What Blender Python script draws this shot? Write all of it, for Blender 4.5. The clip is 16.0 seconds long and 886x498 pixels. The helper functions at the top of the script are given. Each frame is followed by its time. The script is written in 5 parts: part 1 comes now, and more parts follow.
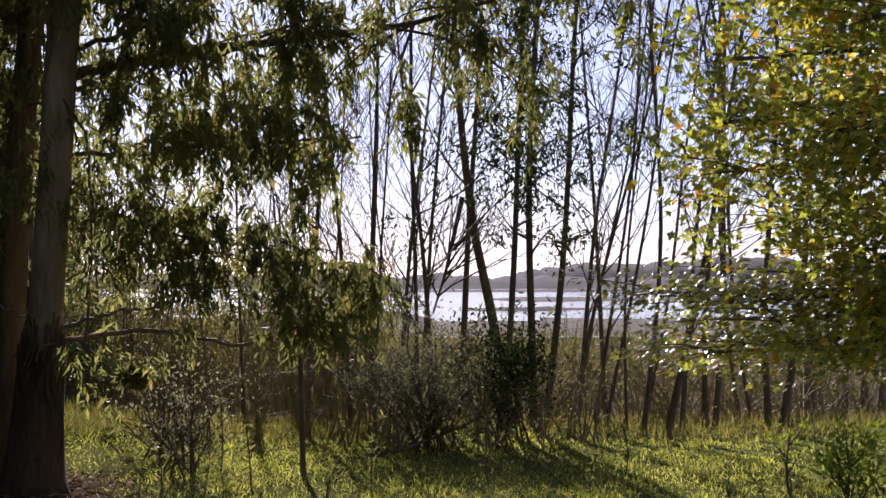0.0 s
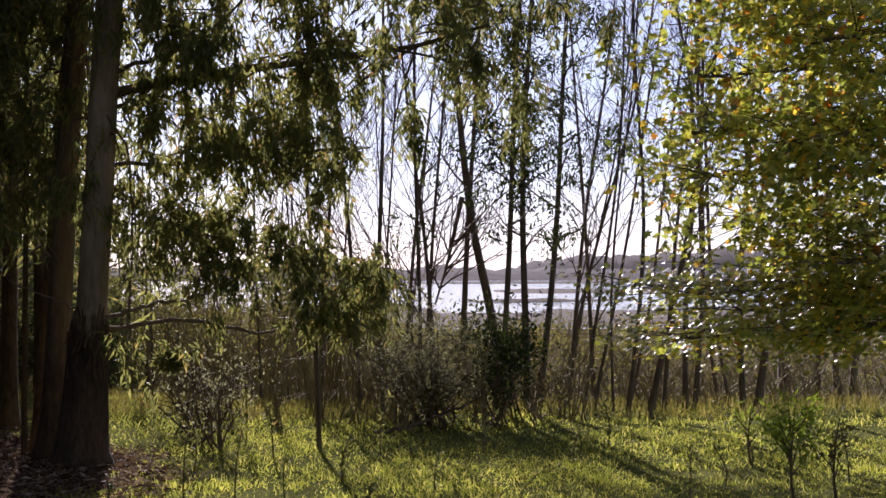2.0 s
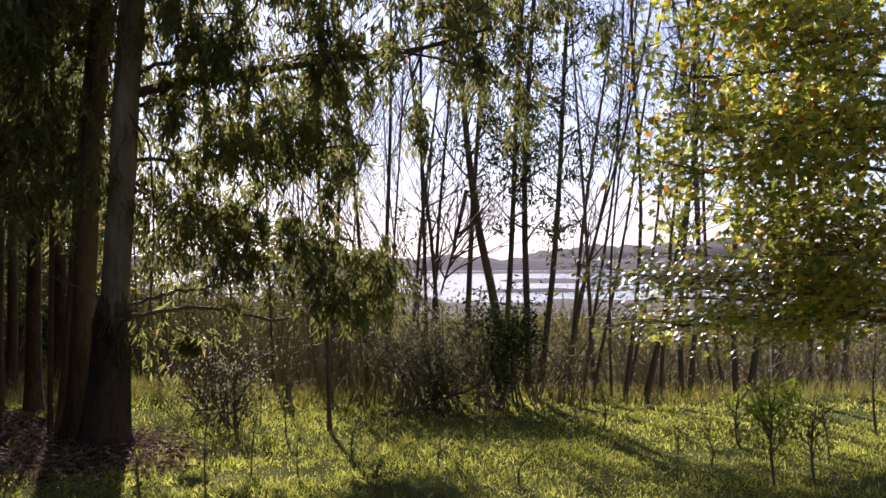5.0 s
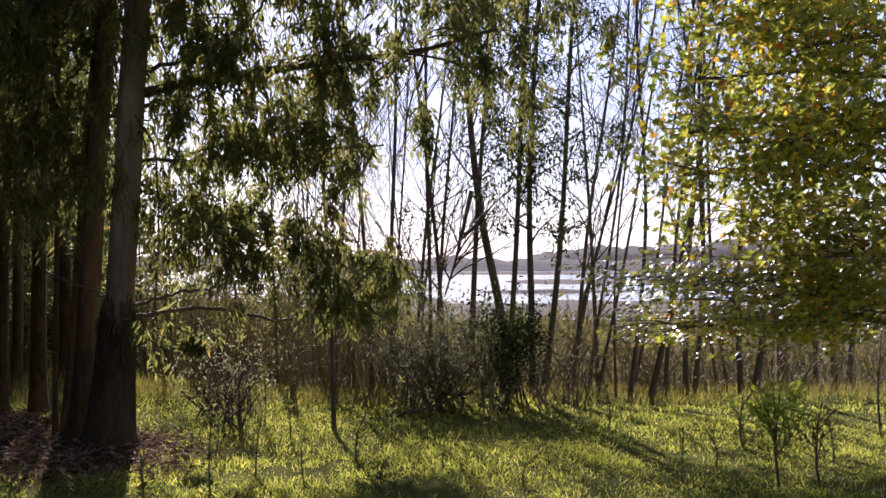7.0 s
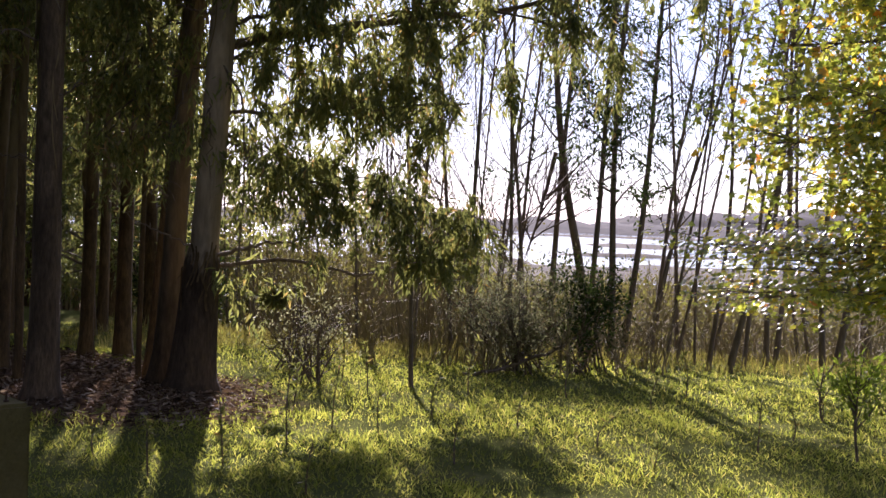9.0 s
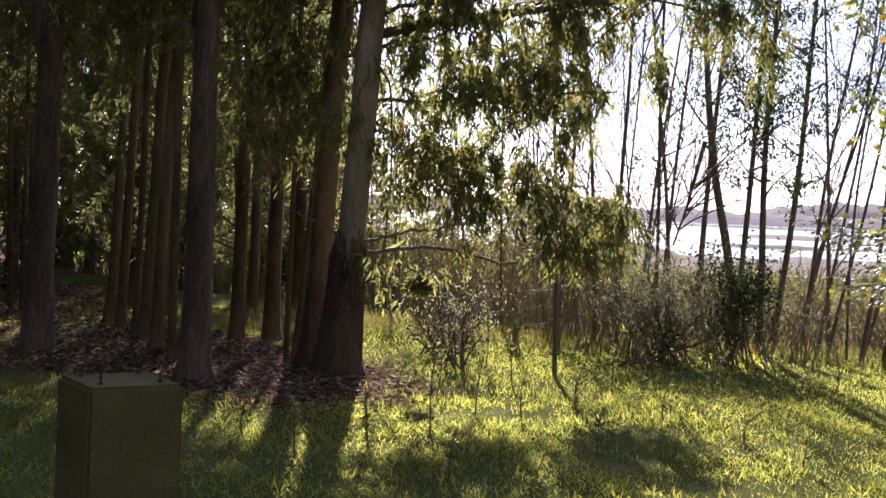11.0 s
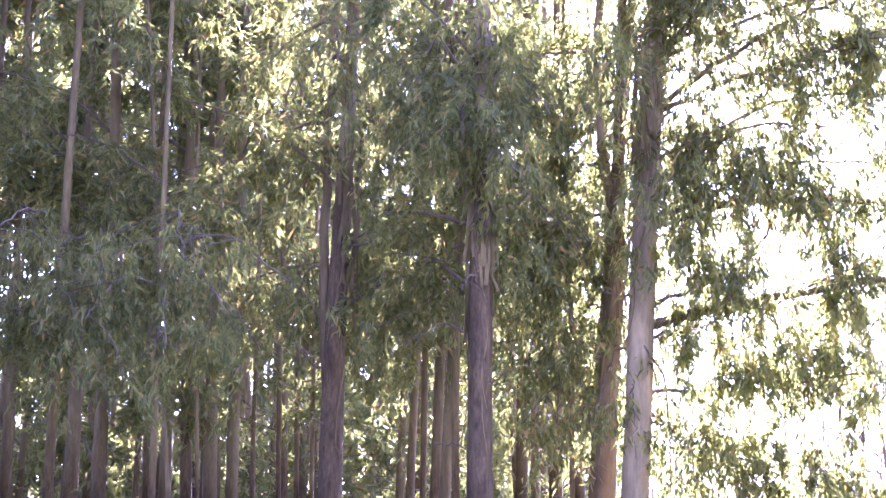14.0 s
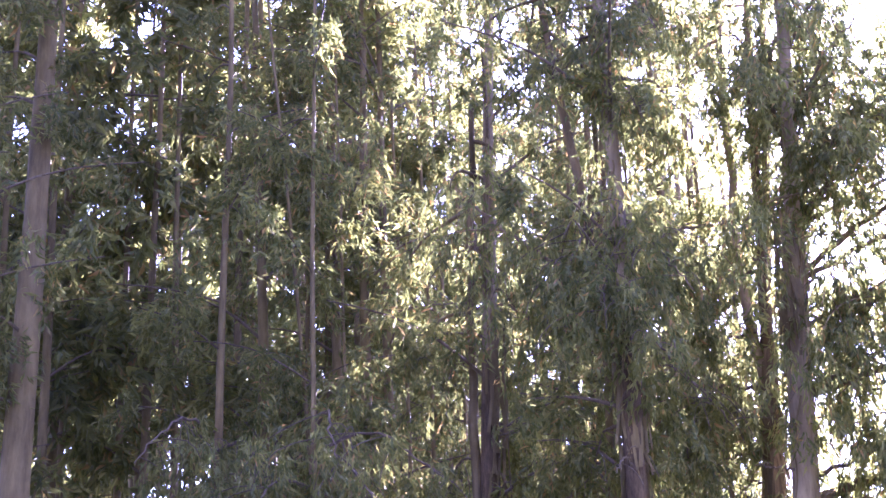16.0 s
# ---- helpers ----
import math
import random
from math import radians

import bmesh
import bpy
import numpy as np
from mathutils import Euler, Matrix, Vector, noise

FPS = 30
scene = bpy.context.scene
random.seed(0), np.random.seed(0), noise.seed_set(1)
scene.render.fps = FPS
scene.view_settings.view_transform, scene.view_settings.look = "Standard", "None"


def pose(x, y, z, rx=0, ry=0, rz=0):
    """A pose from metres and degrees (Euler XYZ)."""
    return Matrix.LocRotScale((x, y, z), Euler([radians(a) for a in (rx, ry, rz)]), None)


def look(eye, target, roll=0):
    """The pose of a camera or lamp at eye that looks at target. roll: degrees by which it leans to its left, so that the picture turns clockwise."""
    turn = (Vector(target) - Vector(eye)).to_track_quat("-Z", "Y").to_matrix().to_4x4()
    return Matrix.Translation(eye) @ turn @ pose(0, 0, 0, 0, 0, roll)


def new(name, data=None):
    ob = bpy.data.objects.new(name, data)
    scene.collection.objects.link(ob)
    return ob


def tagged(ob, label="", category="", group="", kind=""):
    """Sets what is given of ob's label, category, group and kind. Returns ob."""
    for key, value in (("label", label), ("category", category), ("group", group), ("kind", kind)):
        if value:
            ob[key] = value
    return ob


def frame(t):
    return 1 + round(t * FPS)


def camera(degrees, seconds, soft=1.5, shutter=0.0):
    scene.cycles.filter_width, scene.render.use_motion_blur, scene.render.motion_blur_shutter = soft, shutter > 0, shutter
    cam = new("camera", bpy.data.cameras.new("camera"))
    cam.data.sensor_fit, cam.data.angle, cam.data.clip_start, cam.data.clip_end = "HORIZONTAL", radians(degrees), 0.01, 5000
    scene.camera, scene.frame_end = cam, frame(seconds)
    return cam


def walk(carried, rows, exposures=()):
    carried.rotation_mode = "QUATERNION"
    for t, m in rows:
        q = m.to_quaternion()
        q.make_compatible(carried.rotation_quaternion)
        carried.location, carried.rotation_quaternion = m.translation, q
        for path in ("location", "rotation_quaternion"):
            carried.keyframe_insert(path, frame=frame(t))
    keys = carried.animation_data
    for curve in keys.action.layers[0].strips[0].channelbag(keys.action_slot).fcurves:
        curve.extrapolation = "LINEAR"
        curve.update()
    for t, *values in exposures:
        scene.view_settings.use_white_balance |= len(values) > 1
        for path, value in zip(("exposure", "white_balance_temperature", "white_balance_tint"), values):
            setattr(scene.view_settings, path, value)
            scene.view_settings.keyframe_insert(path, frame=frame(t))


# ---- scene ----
FOV = 36.0
cam = camera(FOV, 16.0, soft=1.5)
PATH = [
    (0.0, pose(-0.067, 1.890, 1.567, 91.24, 0.06, 0.46)),
    (0.5, pose(-0.075, 1.595, 1.569, 91.20, -0.07, 0.38)),
    (1.0, pose(-0.056, 1.272, 1.570, 91.16, 0.10, 0.43)),
    (1.5, pose(-0.044, 0.948, 1.583, 91.10, 0.16, 0.55)),
    (2.0, pose(-0.035, 0.629, 1.590, 90.90, 0.22, 0.59)),
    (2.5, pose(-0.017, 0.298, 1.594, 90.81, 0.11, 0.67)),
    (3.0, pose(0, 0, 1.6, 90.76, 0.17, 0.73)),
    (3.5, pose(0, 0, 1.6, 90.75, 0.10, 0.78)),
    (4.0, pose(0, 0, 1.6, 90.69, 0.13, 0.89)),
    (6.5, pose(0, 0, 1.6, 90.23, -0.01, 0.97)),
    (7.0, pose(0, 0, 1.6, 90.50, 0.00, 1.10)),
    (7.5, pose(0, 0, 1.6, 90.44, -0.24, 1.14)),
    (8.0, pose(0, 0, 1.6, 90.23, -1.16, 1.63)),
    (8.5, pose(0, 0, 1.6, 89.26, -1.33, 2.83)),
    (9.0, pose(0, 0, 1.6, 88.73, -1.94, 4.54)),
    (9.2, pose(0, 0, 1.6, 88.44, -2.27, 5.70)),
    (11.3, pose(0, 0, 1.6, 87.84, -2.26, 12.12)),
    (11.5, pose(0, 0, 1.6, 87.52, -2.19, 13.47)),
    (12.0, pose(0, 0, 1.6, 87.74, -2.27, 17.52)),
    (12.5, pose(0, 0, 1.6, 89.91, -1.10, 20.75)),
    (13.0, pose(0, 0, 1.6, 92.91, -0.82, 22.26)),
    (13.5, pose(0, 0, 1.6, 97.36, -0.85, 21.83)),
    (14.0, pose(0, 0, 1.6, 100.07, -0.37, 22.24)),
    (14.5, pose(0, 0, 1.6, 102.27, -0.56, 22.70)),
    (15.0, pose(0, 0, 1.6, 104.31, 0.44, 23.94)),
    (15.5, pose(0, 0, 1.6, 106.46, 0.96, 25.57)),
    (16.0, pose(0, 0, 1.6, 108.03, 2.04, 29.05)),
]
EXPOSURES = [(0, 0.76, 5750, 34), (3, 0.83, 5750, 34), (8, 1.11, 5750, 34), (9, 1.38, 5700, 34), (11.3, 1.92, 5650, 34), (12, 2.72, 5600, 36), (12.5, 3.5, 5600, 36), (13, 4.35, 5400, 46), (13.6, 4.9, 5000, 60), (14.5, 5.0, 4860, 66), (15, 4.95, 4860, 67), (16, 4.4, 4860, 71)]
walk(cam, PATH, EXPOSURES)

# ---- light: low sun ahead of the camera, clear sky ----
SUN_AZ, SUN_EL = 12.2, 22.9          # degrees to the left of +y, above the horizon
world = bpy.data.worlds.new("sky")
world.use_nodes = True
scene.world = world
wt = world.node_tree
sky = wt.nodes.new("ShaderNodeTexSky")
sky.sky_type, sky.sun_disc = "NISHITA", False
sky.sun_elevation, sky.sun_rotation = radians(SUN_EL), radians(-SUN_AZ)
sky.dust_density, sky.air_density, sky.ozone_density = 0.18, 1.0, 3.0
wt.nodes["Background"].inputs[1].default_value = 0.064
pale_sky = wt.nodes.new("ShaderNodeHueSaturation")       # sky saturation lowered, so its blue is paler
pale_sky.inputs["Saturation"].default_value = 0.6
wt.links.new(sky.outputs[0], pale_sky.inputs["Color"])
wt.links.new(pale_sky.outputs[0], wt.nodes["Background"].inputs[0])
sun_data = bpy.data.lights.new("sun", "SUN")
sun_data.energy, sun_data.angle, sun_data.color = 5.0, radians(1.0), (1.0, 0.93, 0.8)
sun = new("sun", sun_data)
toward = Vector((-math.sin(radians(SUN_AZ)) * math.cos(radians(SUN_EL)), math.cos(radians(SUN_AZ)) * math.cos(radians(SUN_EL)), math.sin(radians(SUN_EL))))
sun.matrix_world = look(toward * 60, (0, 0, 0))


# ---- materials ----
def ramp_of(nt, stops):
    r = nt.nodes.new("ShaderNodeValToRGB")
    while len(r.color_ramp.elements) < len(stops):
        r.color_ramp.elements.new(0.5)
    for e, (p, c) in zip(r.color_ramp.elements, stops):
        e.position, e.color = p, (*c, 1)
    return r


def base_material(name):
    m = bpy.data.materials.new(name)
    m.use_nodes = True
    return m, m.node_tree, m.node_tree.nodes["Principled BSDF"]


def noise_node(nt, scale, detail=4.0, stretch=None, rough=0.6):
    co = nt.nodes.new("ShaderNodeTexCoord")
    n = nt.nodes.new("ShaderNodeTexNoise")
    n.inputs["Scale"].default_value, n.inputs["Detail"].default_value, n.inputs["Roughness"].default_value = scale, detail, rough
    if stretch:
        mp = nt.nodes.new("ShaderNodeMapping")
        mp.inputs["Scale"].default_value = stretch
        nt.links.new(co.outputs["Object"], mp.inputs[0])
        nt.links.new(mp.outputs[0], n.inputs["Vector"])
    else:
        nt.links.new(co.outputs["Object"], n.inputs["Vector"])
    return n


def mix_color(nt, fac, a, b, mode="MIX"):
    m = nt.nodes.new("ShaderNodeMix")
    m.data_type, m.blend_type = "RGBA", mode
    for sock, v in ((m.inputs[0], fac), (m.inputs[6], a), (m.inputs[7], b)):
        if hasattr(v, "is_linked"):
            nt.links.new(v, sock)
        elif isinstance(v, (int, float)):
            sock.default_value = v
        else:
            sock.default_value = (*v, 1)
    return m.outputs[2]


def bump(nt, bsdf, height, strength, dist):
    b = nt.nodes.new("ShaderNodeBump")
    b.inputs["Strength"].default_value, b.inputs["Distance"].default_value = strength, dist
    nt.links.new(height, b.inputs["Height"])
    nt.links.new(b.outputs[0], bsdf.inputs["Normal"])


def leaf_material(name, stops, through_tint, share=0.45, rough=0.45, spec=0.5, wax=0.0):
    """Leaf skin that scatters some of the light through; hue differs from leaf to leaf."""
    m, nt, p = base_material(name)
    geo = nt.nodes.new("ShaderNodeNewGeometry")
    r = ramp_of(nt, stops)
    nt.links.new(geo.outputs["Random Per Island"], r.inputs[0])
    n = noise_node(nt, 0.9, 2.0)
    vary = ramp_of(nt, [(0.3, (0.65, 0.65, 0.65)), (0.7, (1.25, 1.2, 1.1))])
    nt.links.new(n.outputs[0], vary.inputs[0])
    col = mix_color(nt, 1.0, r.outputs[0], vary.outputs[0], "MULTIPLY")
    nt.links.new(col, p.inputs["Base Color"])
    p.inputs["Roughness"].default_value, p.inputs["Specular IOR Level"].default_value = rough, spec
    p.inputs["Coat Weight"].default_value, p.inputs["Coat Roughness"].default_value = wax, 0.16
    t = nt.nodes.new("ShaderNodeBsdfTranslucent")
    nt.links.new(mix_color(nt, 1.0, col, through_tint, "MULTIPLY"), t.inputs[0])
    mx = nt.nodes.new("ShaderNodeMixShader")
    mx.inputs[0].default_value = share
    nt.links.new(p.outputs[0], mx.inputs[1])
    nt.links.new(t.outputs[0], mx.inputs[2])
    nt.links.new(mx.outputs[0], nt.nodes["Material Output"].inputs[0])
    return m


def bark_material(name, smooth, streak, rough_col, sock, fissure=1.0, ragged=3.2, differ=-1.2):
    """Smooth streaked upper bark above a rough fibrous sock that ends unevenly at the given height."""
    m, nt, p = base_material(name)
    co = nt.nodes.new("ShaderNodeTexCoord")
    sep = nt.nodes.new("ShaderNodeSeparateXYZ")
    nt.links.new(co.outputs["Object"], sep.inputs[0])
    long_grain = noise_node(nt, 7.0, 6.0, (1, 1, 0.16), 0.7)
    fine = noise_node(nt, 42.0, 6.0, (1, 1, 0.22), 0.75)
    patch = noise_node(nt, 3.2, 5.0, (1, 1, 0.3), 0.7)
    up = ramp_of(nt, [(0.25, streak), (0.5, smooth), (0.75, tuple(min(1, c * 1.3) for c in smooth))])
    nt.links.new(long_grain.outputs[0], up.inputs[0])
    mottled = mix_color(nt, 0.8, up.outputs[0], patch.outputs[0], "OVERLAY")
    low = ramp_of(nt, [(0.3, tuple(c * 0.4 for c in rough_col)), (0.55, rough_col), (0.8, tuple(c * 1.7 for c in rough_col))])
    nt.links.new(fine.outputs[0], low.inputs[0])
    shed = ramp_of(nt, [(0.36, (0.55, 0.52, 0.5)), (0.5, (1.0, 1.0, 1.0)), (0.62, (1.5, 1.48, 1.38))])
    nt.links.new(patch.outputs[0], shed.inputs[0])
    flaked = mix_color(nt, 1.0, low.outputs[0], shed.outputs[0], "MULTIPLY")
    add = nt.nodes.new("ShaderNodeMath")
    add.operation = "MULTIPLY_ADD"
    nt.links.new(long_grain.outputs[0], add.inputs[0])
    add.inputs[1].default_value = ragged
    nt.links.new(sep.outputs[2], add.inputs[2])
    edge = nt.nodes.new("ShaderNodeMapRange")
    edge.inputs[1].default_value, edge.inputs[2].default_value = sock + 0.45 * ragged, sock + 0.45 * ragged + max(0.12, 0.7 * (ragged - 0.7))
    info = nt.nodes.new("ShaderNodeObjectInfo")
    own = nt.nodes.new("ShaderNodeMath")
    own.operation = "MULTIPLY_ADD"
    nt.links.new(info.outputs["Random"], own.inputs[0])
    own.inputs[1].default_value = differ
    nt.links.new(add.outputs[0], own.inputs[2])
    nt.links.new(own.outputs[0], edge.inputs[0])
    nt.links.new(mix_color(nt, edge.outputs[0], flaked, mix_color(nt, 0.3, mottled, mix_color(nt, 1.0, mottled, shed.outputs[0], "MULTIPLY"))), p.inputs["Base Color"])
    p.inputs["Roughness"].default_value, p.inputs["Specular IOR Level"].default_value = 0.8, 0.25
    h = mix_color(nt, edge.outputs[0], fine.outputs[0], long_grain.outputs[0])
    bump(nt, p, h, 0.6, 0.009 * fissure)
    return m


def plain_bark(name, dark, light, scale=14.0):
    m, nt, p = base_material(name)
    n = noise_node(nt, scale, 6.0, (1, 1, 0.25), 0.7)
    r = ramp_of(nt, [(0.3, dark), (0.7, light)])
    nt.links.new(n.outputs[0], r.inputs[0])
    nt.links.new(r.outputs[0], p.inputs["Base Color"])
    p.inputs["Roughness"].default_value = 0.85
    bump(nt, p, n.outputs[0], 0.7, 0.01)
    return m


edge_bark = bark_material("edge_gum_bark", (0.29, 0.225, 0.14), (0.165, 0.12, 0.07), (0.066, 0.044, 0.026), 1.1, 1.0, 0.7, 0.0)
gum_bark = bark_material("gum_bark", (0.14, 0.104, 0.055), (0.075, 0.052, 0.026), (0.055, 0.037, 0.019), 0.2, 1.0, 2.2, -0.8)
ribbon_bark = bark_material("ribbon_bark", (0.25, 0.195, 0.125), (0.13, 0.09, 0.05), (0.112, 0.077, 0.047), 4.6, 1.6, 1.6, 0.0)
grove_bark = bark_material("grove_bark", (0.175, 0.132, 0.063), (0.09, 0.063, 0.029), (0.115, 0.075, 0.033), 0.9, 1.0, 2.4)
pole_bark = plain_bark("pole_bark", (0.075, 0.057, 0.04), (0.2, 0.155, 0.108))
twig_bark = plain_bark("twig_bark", (0.075, 0.054, 0.035), (0.19, 0.142, 0.094), 30.0)
tan_bark = plain_bark("tan_bark", (0.12, 0.08, 0.045), (0.28, 0.2, 0.12), 20.0)
brush_bark = plain_bark("brush_bark", (0.16, 0.128, 0.06), (0.32, 0.262, 0.13), 20.0)
gum_leaf = leaf_material("gum_leaf", [(0.0, (0.087, 0.106, 0.046)), (0.45, (0.139, 0.157, 0.065)), (0.92, (0.203, 0.207, 0.082)), (1.0, (0.28, 0.18, 0.09))], (1.9, 1.85, 1.1), 0.53, 0.5, 0.35)
wattle_leaf = leaf_material("wattle_leaf", [(0.0, (0.025, 0.045, 0.02)), (0.6, (0.05, 0.075, 0.03)), (1.0, (0.08, 0.1, 0.04))], (1.4, 1.4, 0.6), 0.3, 0.7, 0.15)
maple_leaf = leaf_material("maple_leaf", [(0.0, (0.075, 0.1, 0.03)), (0.3, (0.15, 0.185, 0.05)), (0.5, (0.225, 0.25, 0.065)), (0.78, (0.29, 0.285, 0.08)), (0.92, (0.36, 0.29, 0.04)), (0.98, (0.4, 0.22, 0.03)), (1.0, (0.36, 0.11, 0.03))], (2.9, 2.85, 1.1), 0.6, 0.3, 1.0, 0.8)
grey_leaf = leaf_material("grey_leaf", [(0.0, (0.12, 0.127, 0.08)), (0.6, (0.18, 0.185, 0.12)), (1.0, (0.25, 0.245, 0.18))], (1.9, 1.9, 1.4), 0.55, 0.65, 0.15)
brush_leaf = leaf_material("brush_leaf", [(0.0, (0.11, 0.1, 0.045)), (0.5, (0.155, 0.15, 0.068)), (1.0, (0.16, 0.185, 0.065))], (1.7, 1.55, 0.8), 0.4, 0.7, 0.2)
sapling_leaf = leaf_material("sapling_leaf", [(0.0, (0.11, 0.16, 0.035)), (1.0, (0.2, 0.27, 0.06))], (2.4, 2.3, 0.8), 0.55, 0.45)
grass_blade = leaf_material("grass_blade", [(0.0, (0.15, 0.175, 0.045)), (0.55, (0.24, 0.26, 0.07)), (0.85, (0.33, 0.32, 0.11)), (1.0, (0.4, 0.35, 0.17))], (2.0, 2.05, 0.95), 0.6, 0.6, 0.25)
straw = leaf_material("straw", [(0.0, (0.17, 0.165, 0.06)), (0.6, (0.25, 0.235, 0.09)), (1.0, (0.34, 0.29, 0.13))], (1.6, 1.55, 0.75), 0.35, 0.6)
litter_mat = leaf_material("litter", [(0.0, (0.05, 0.032, 0.021)), (0.45, (0.13, 0.088, 0.06)), (0.75, (0.27, 0.2, 0.145)), (1.0, (0.52, 0.44, 0.35))], (1.05, 0.95, 0.72), 0.2, 0.8, 0.12)


def ground_material():
    m, nt, p = base_material("meadow_soil")
    n = noise_node(nt, 0.8, 6.0)
    fine = noise_node(nt, 22.0, 6.0)
    g = ramp_of(nt, [(0.3, (0.085, 0.098, 0.032)), (0.55, (0.13, 0.14, 0.045)), (0.75, (0.2, 0.185, 0.08))])
    nt.links.new(n.outputs[0], g.inputs[0])
    earth = ramp_of(nt, [(0.3, (0.07, 0.046, 0.03)), (0.7, (0.18, 0.118, 0.075))])
    nt.links.new(fine.outputs[0], earth.inputs[0])
    # bare litter under the gums: a strip along the planted row
    co = nt.nodes.new("ShaderNodeTexCoord")
    mp = nt.nodes.new("ShaderNodeMapping")
    mp.vector_type = "TEXTURE"
    mp.inputs["Location"].default_value = (-4.6, 12.2, 0)
    mp.inputs["Rotation"].default_value = (0, 0, radians(45))
    mp.inputs["Scale"].default_value = (1.6, 3.0, 40)
    nt.links.new(co.outputs["Object"], mp.inputs[0])
    ln = nt.nodes.new("ShaderNodeVectorMath")
    ln.operation = "LENGTH"
    nt.links.new(mp.outputs[0], ln.inputs[0])
    wob = nt.nodes.new("ShaderNodeMath")
    wob.operation = "MULTIPLY_ADD"
    nt.links.new(n.outputs[0], wob.inputs[0])
    wob.inputs[1].default_value = 0.9
    nt.links.new(ln.outputs["Value"], wob.inputs[2])
    rg = nt.nodes.new("ShaderNodeMapRange")
    rg.inputs[1].default_value, rg.inputs[2].default_value = 1.3, 1.6
    nt.links.new(wob.outputs[0], rg.inputs[0])
    # reed-brown slope towards the lake
    sep = nt.nodes.new("ShaderNodeSeparateXYZ")
    nt.links.new(co.outputs["Object"], sep.inputs[0])
    slope = nt.nodes.new("ShaderNodeMapRange")
    slope.inputs[1].default_value, slope.inputs[2].default_value = 24.0, 45.0
    nt.links.new(sep.outputs[1], slope.inputs[0])
    reeds = ramp_of(nt, [(0.3, (0.07, 0.054, 0.032)), (0.7, (0.14, 0.112, 0.068))])
    nt.links.new(n.outputs[0], reeds.inputs[0])
    # litter-covered floor of the grove, past the far edge of the lawn
    far = nt.nodes.new("ShaderNodeVectorMath")
    far.operation = "LENGTH"
    nt.links.new(co.outputs["Object"], far.inputs[0])
    past = nt.nodes.new("ShaderNodeMath")
    past.operation = "MULTIPLY_ADD"
    nt.links.new(n.outputs[0], past.inputs[0])
    past.inputs[1].default_value = 1.6
    nt.links.new(far.outputs["Value"], past.inputs[2])
    deep = nt.nodes.new("ShaderNodeMapRange")
    deep.inputs[1].default_value, deep.inputs[2].default_value = 12.8, 13.8
    nt.links.new(past.outputs[0], deep.inputs[0])
    dot = nt.nodes.new("ShaderNodeVectorMath")
    dot.operation = "DOT_PRODUCT"
    dot.inputs[1].default_value = (-1, -0.42, 0)
    nt.links.new(co.outputs["Object"], dot.inputs[0])
    aside = nt.nodes.new("ShaderNodeMapRange")
    aside.inputs[1].default_value, aside.inputs[2].default_value = 0.0, 0.9
    nt.links.new(dot.outputs["Value"], aside.inputs[0])
    patch = nt.nodes.new("ShaderNodeMapRange")
    patch.inputs[1].default_value, patch.inputs[2].default_value = 0.42, 0.62
    nt.links.new(noise_node(nt, 0.9, 4.0).outputs[0], patch.inputs[0])
    cover = nt.nodes.new("ShaderNodeMath")
    cover.operation = "MULTIPLY"
    nt.links.new(deep.outputs[0], cover.inputs[0])
    nt.links.new(patch.outputs[0], cover.inputs[1])
    floor = nt.nodes.new("ShaderNodeMath")
    floor.operation = "MULTIPLY"
    nt.links.new(cover.outputs[0], floor.inputs[0])
    nt.links.new(aside.outputs[0], floor.inputs[1])
    lawn = mix_color(nt, floor.outputs[0], g.outputs[0], earth.outputs[0])
    near = mix_color(nt, rg.outputs[0], earth.outputs[0], lawn)
    nt.links.new(mix_color(nt, slope.outputs[0], near, reeds.outputs[0]), p.inputs["Base Color"])
    p.inputs["Roughness"].default_value = 1.0
    p.inputs["Specular IOR Level"].default_value = 0.0
    bump(nt, p, fine.outputs[0], 0.8, 0.04)
    return m


def water_material():
    m, nt, p = base_material("lake_water")
    p.inputs["Base Color"].default_value = (0.03, 0.035, 0.04, 1)
    p.inputs["Roughness"].default_value = 0.12
    n = noise_node(nt, 0.6, 3.0)
    bump(nt, p, n.outputs[0], 0.25, 0.3)
    return m


def concrete_material():
    m, nt, p = base_material("concrete")
    n, f = noise_node(nt, 5.0, 6.0), noise_node(nt, 90.0, 5.0)
    r = ramp_of(nt, [(0.3, (0.1, 0.084, 0.03)), (0.7, (0.17, 0.14, 0.06))])
    nt.links.new(n.outputs[0], r.inputs[0])
    nt.links.new(mix_color(nt, 0.4, r.outputs[0], f.outputs[0], "OVERLAY"), p.inputs["Base Color"])
    p.inputs["Roughness"].default_value = 0.9
    p.inputs["Specular IOR Level"].default_value = 0.1
    bump(nt, p, f.outputs[0], 0.5, 0.004)
    return m


def far_material(name, a, b, scale):
    m, nt, p = base_material(name)
    n = noise_node(nt, scale, 6.0)
    r = ramp_of(nt, [(0.35, a), (0.65, b)])
    nt.links.new(n.outputs[0], r.inputs[0])
    nt.links.new(r.outputs[0], p.inputs["Base Color"])
    p.inputs["Roughness"].default_value = 1.0
    p.inputs["Specular IOR Level"].default_value = 0.1
    return m


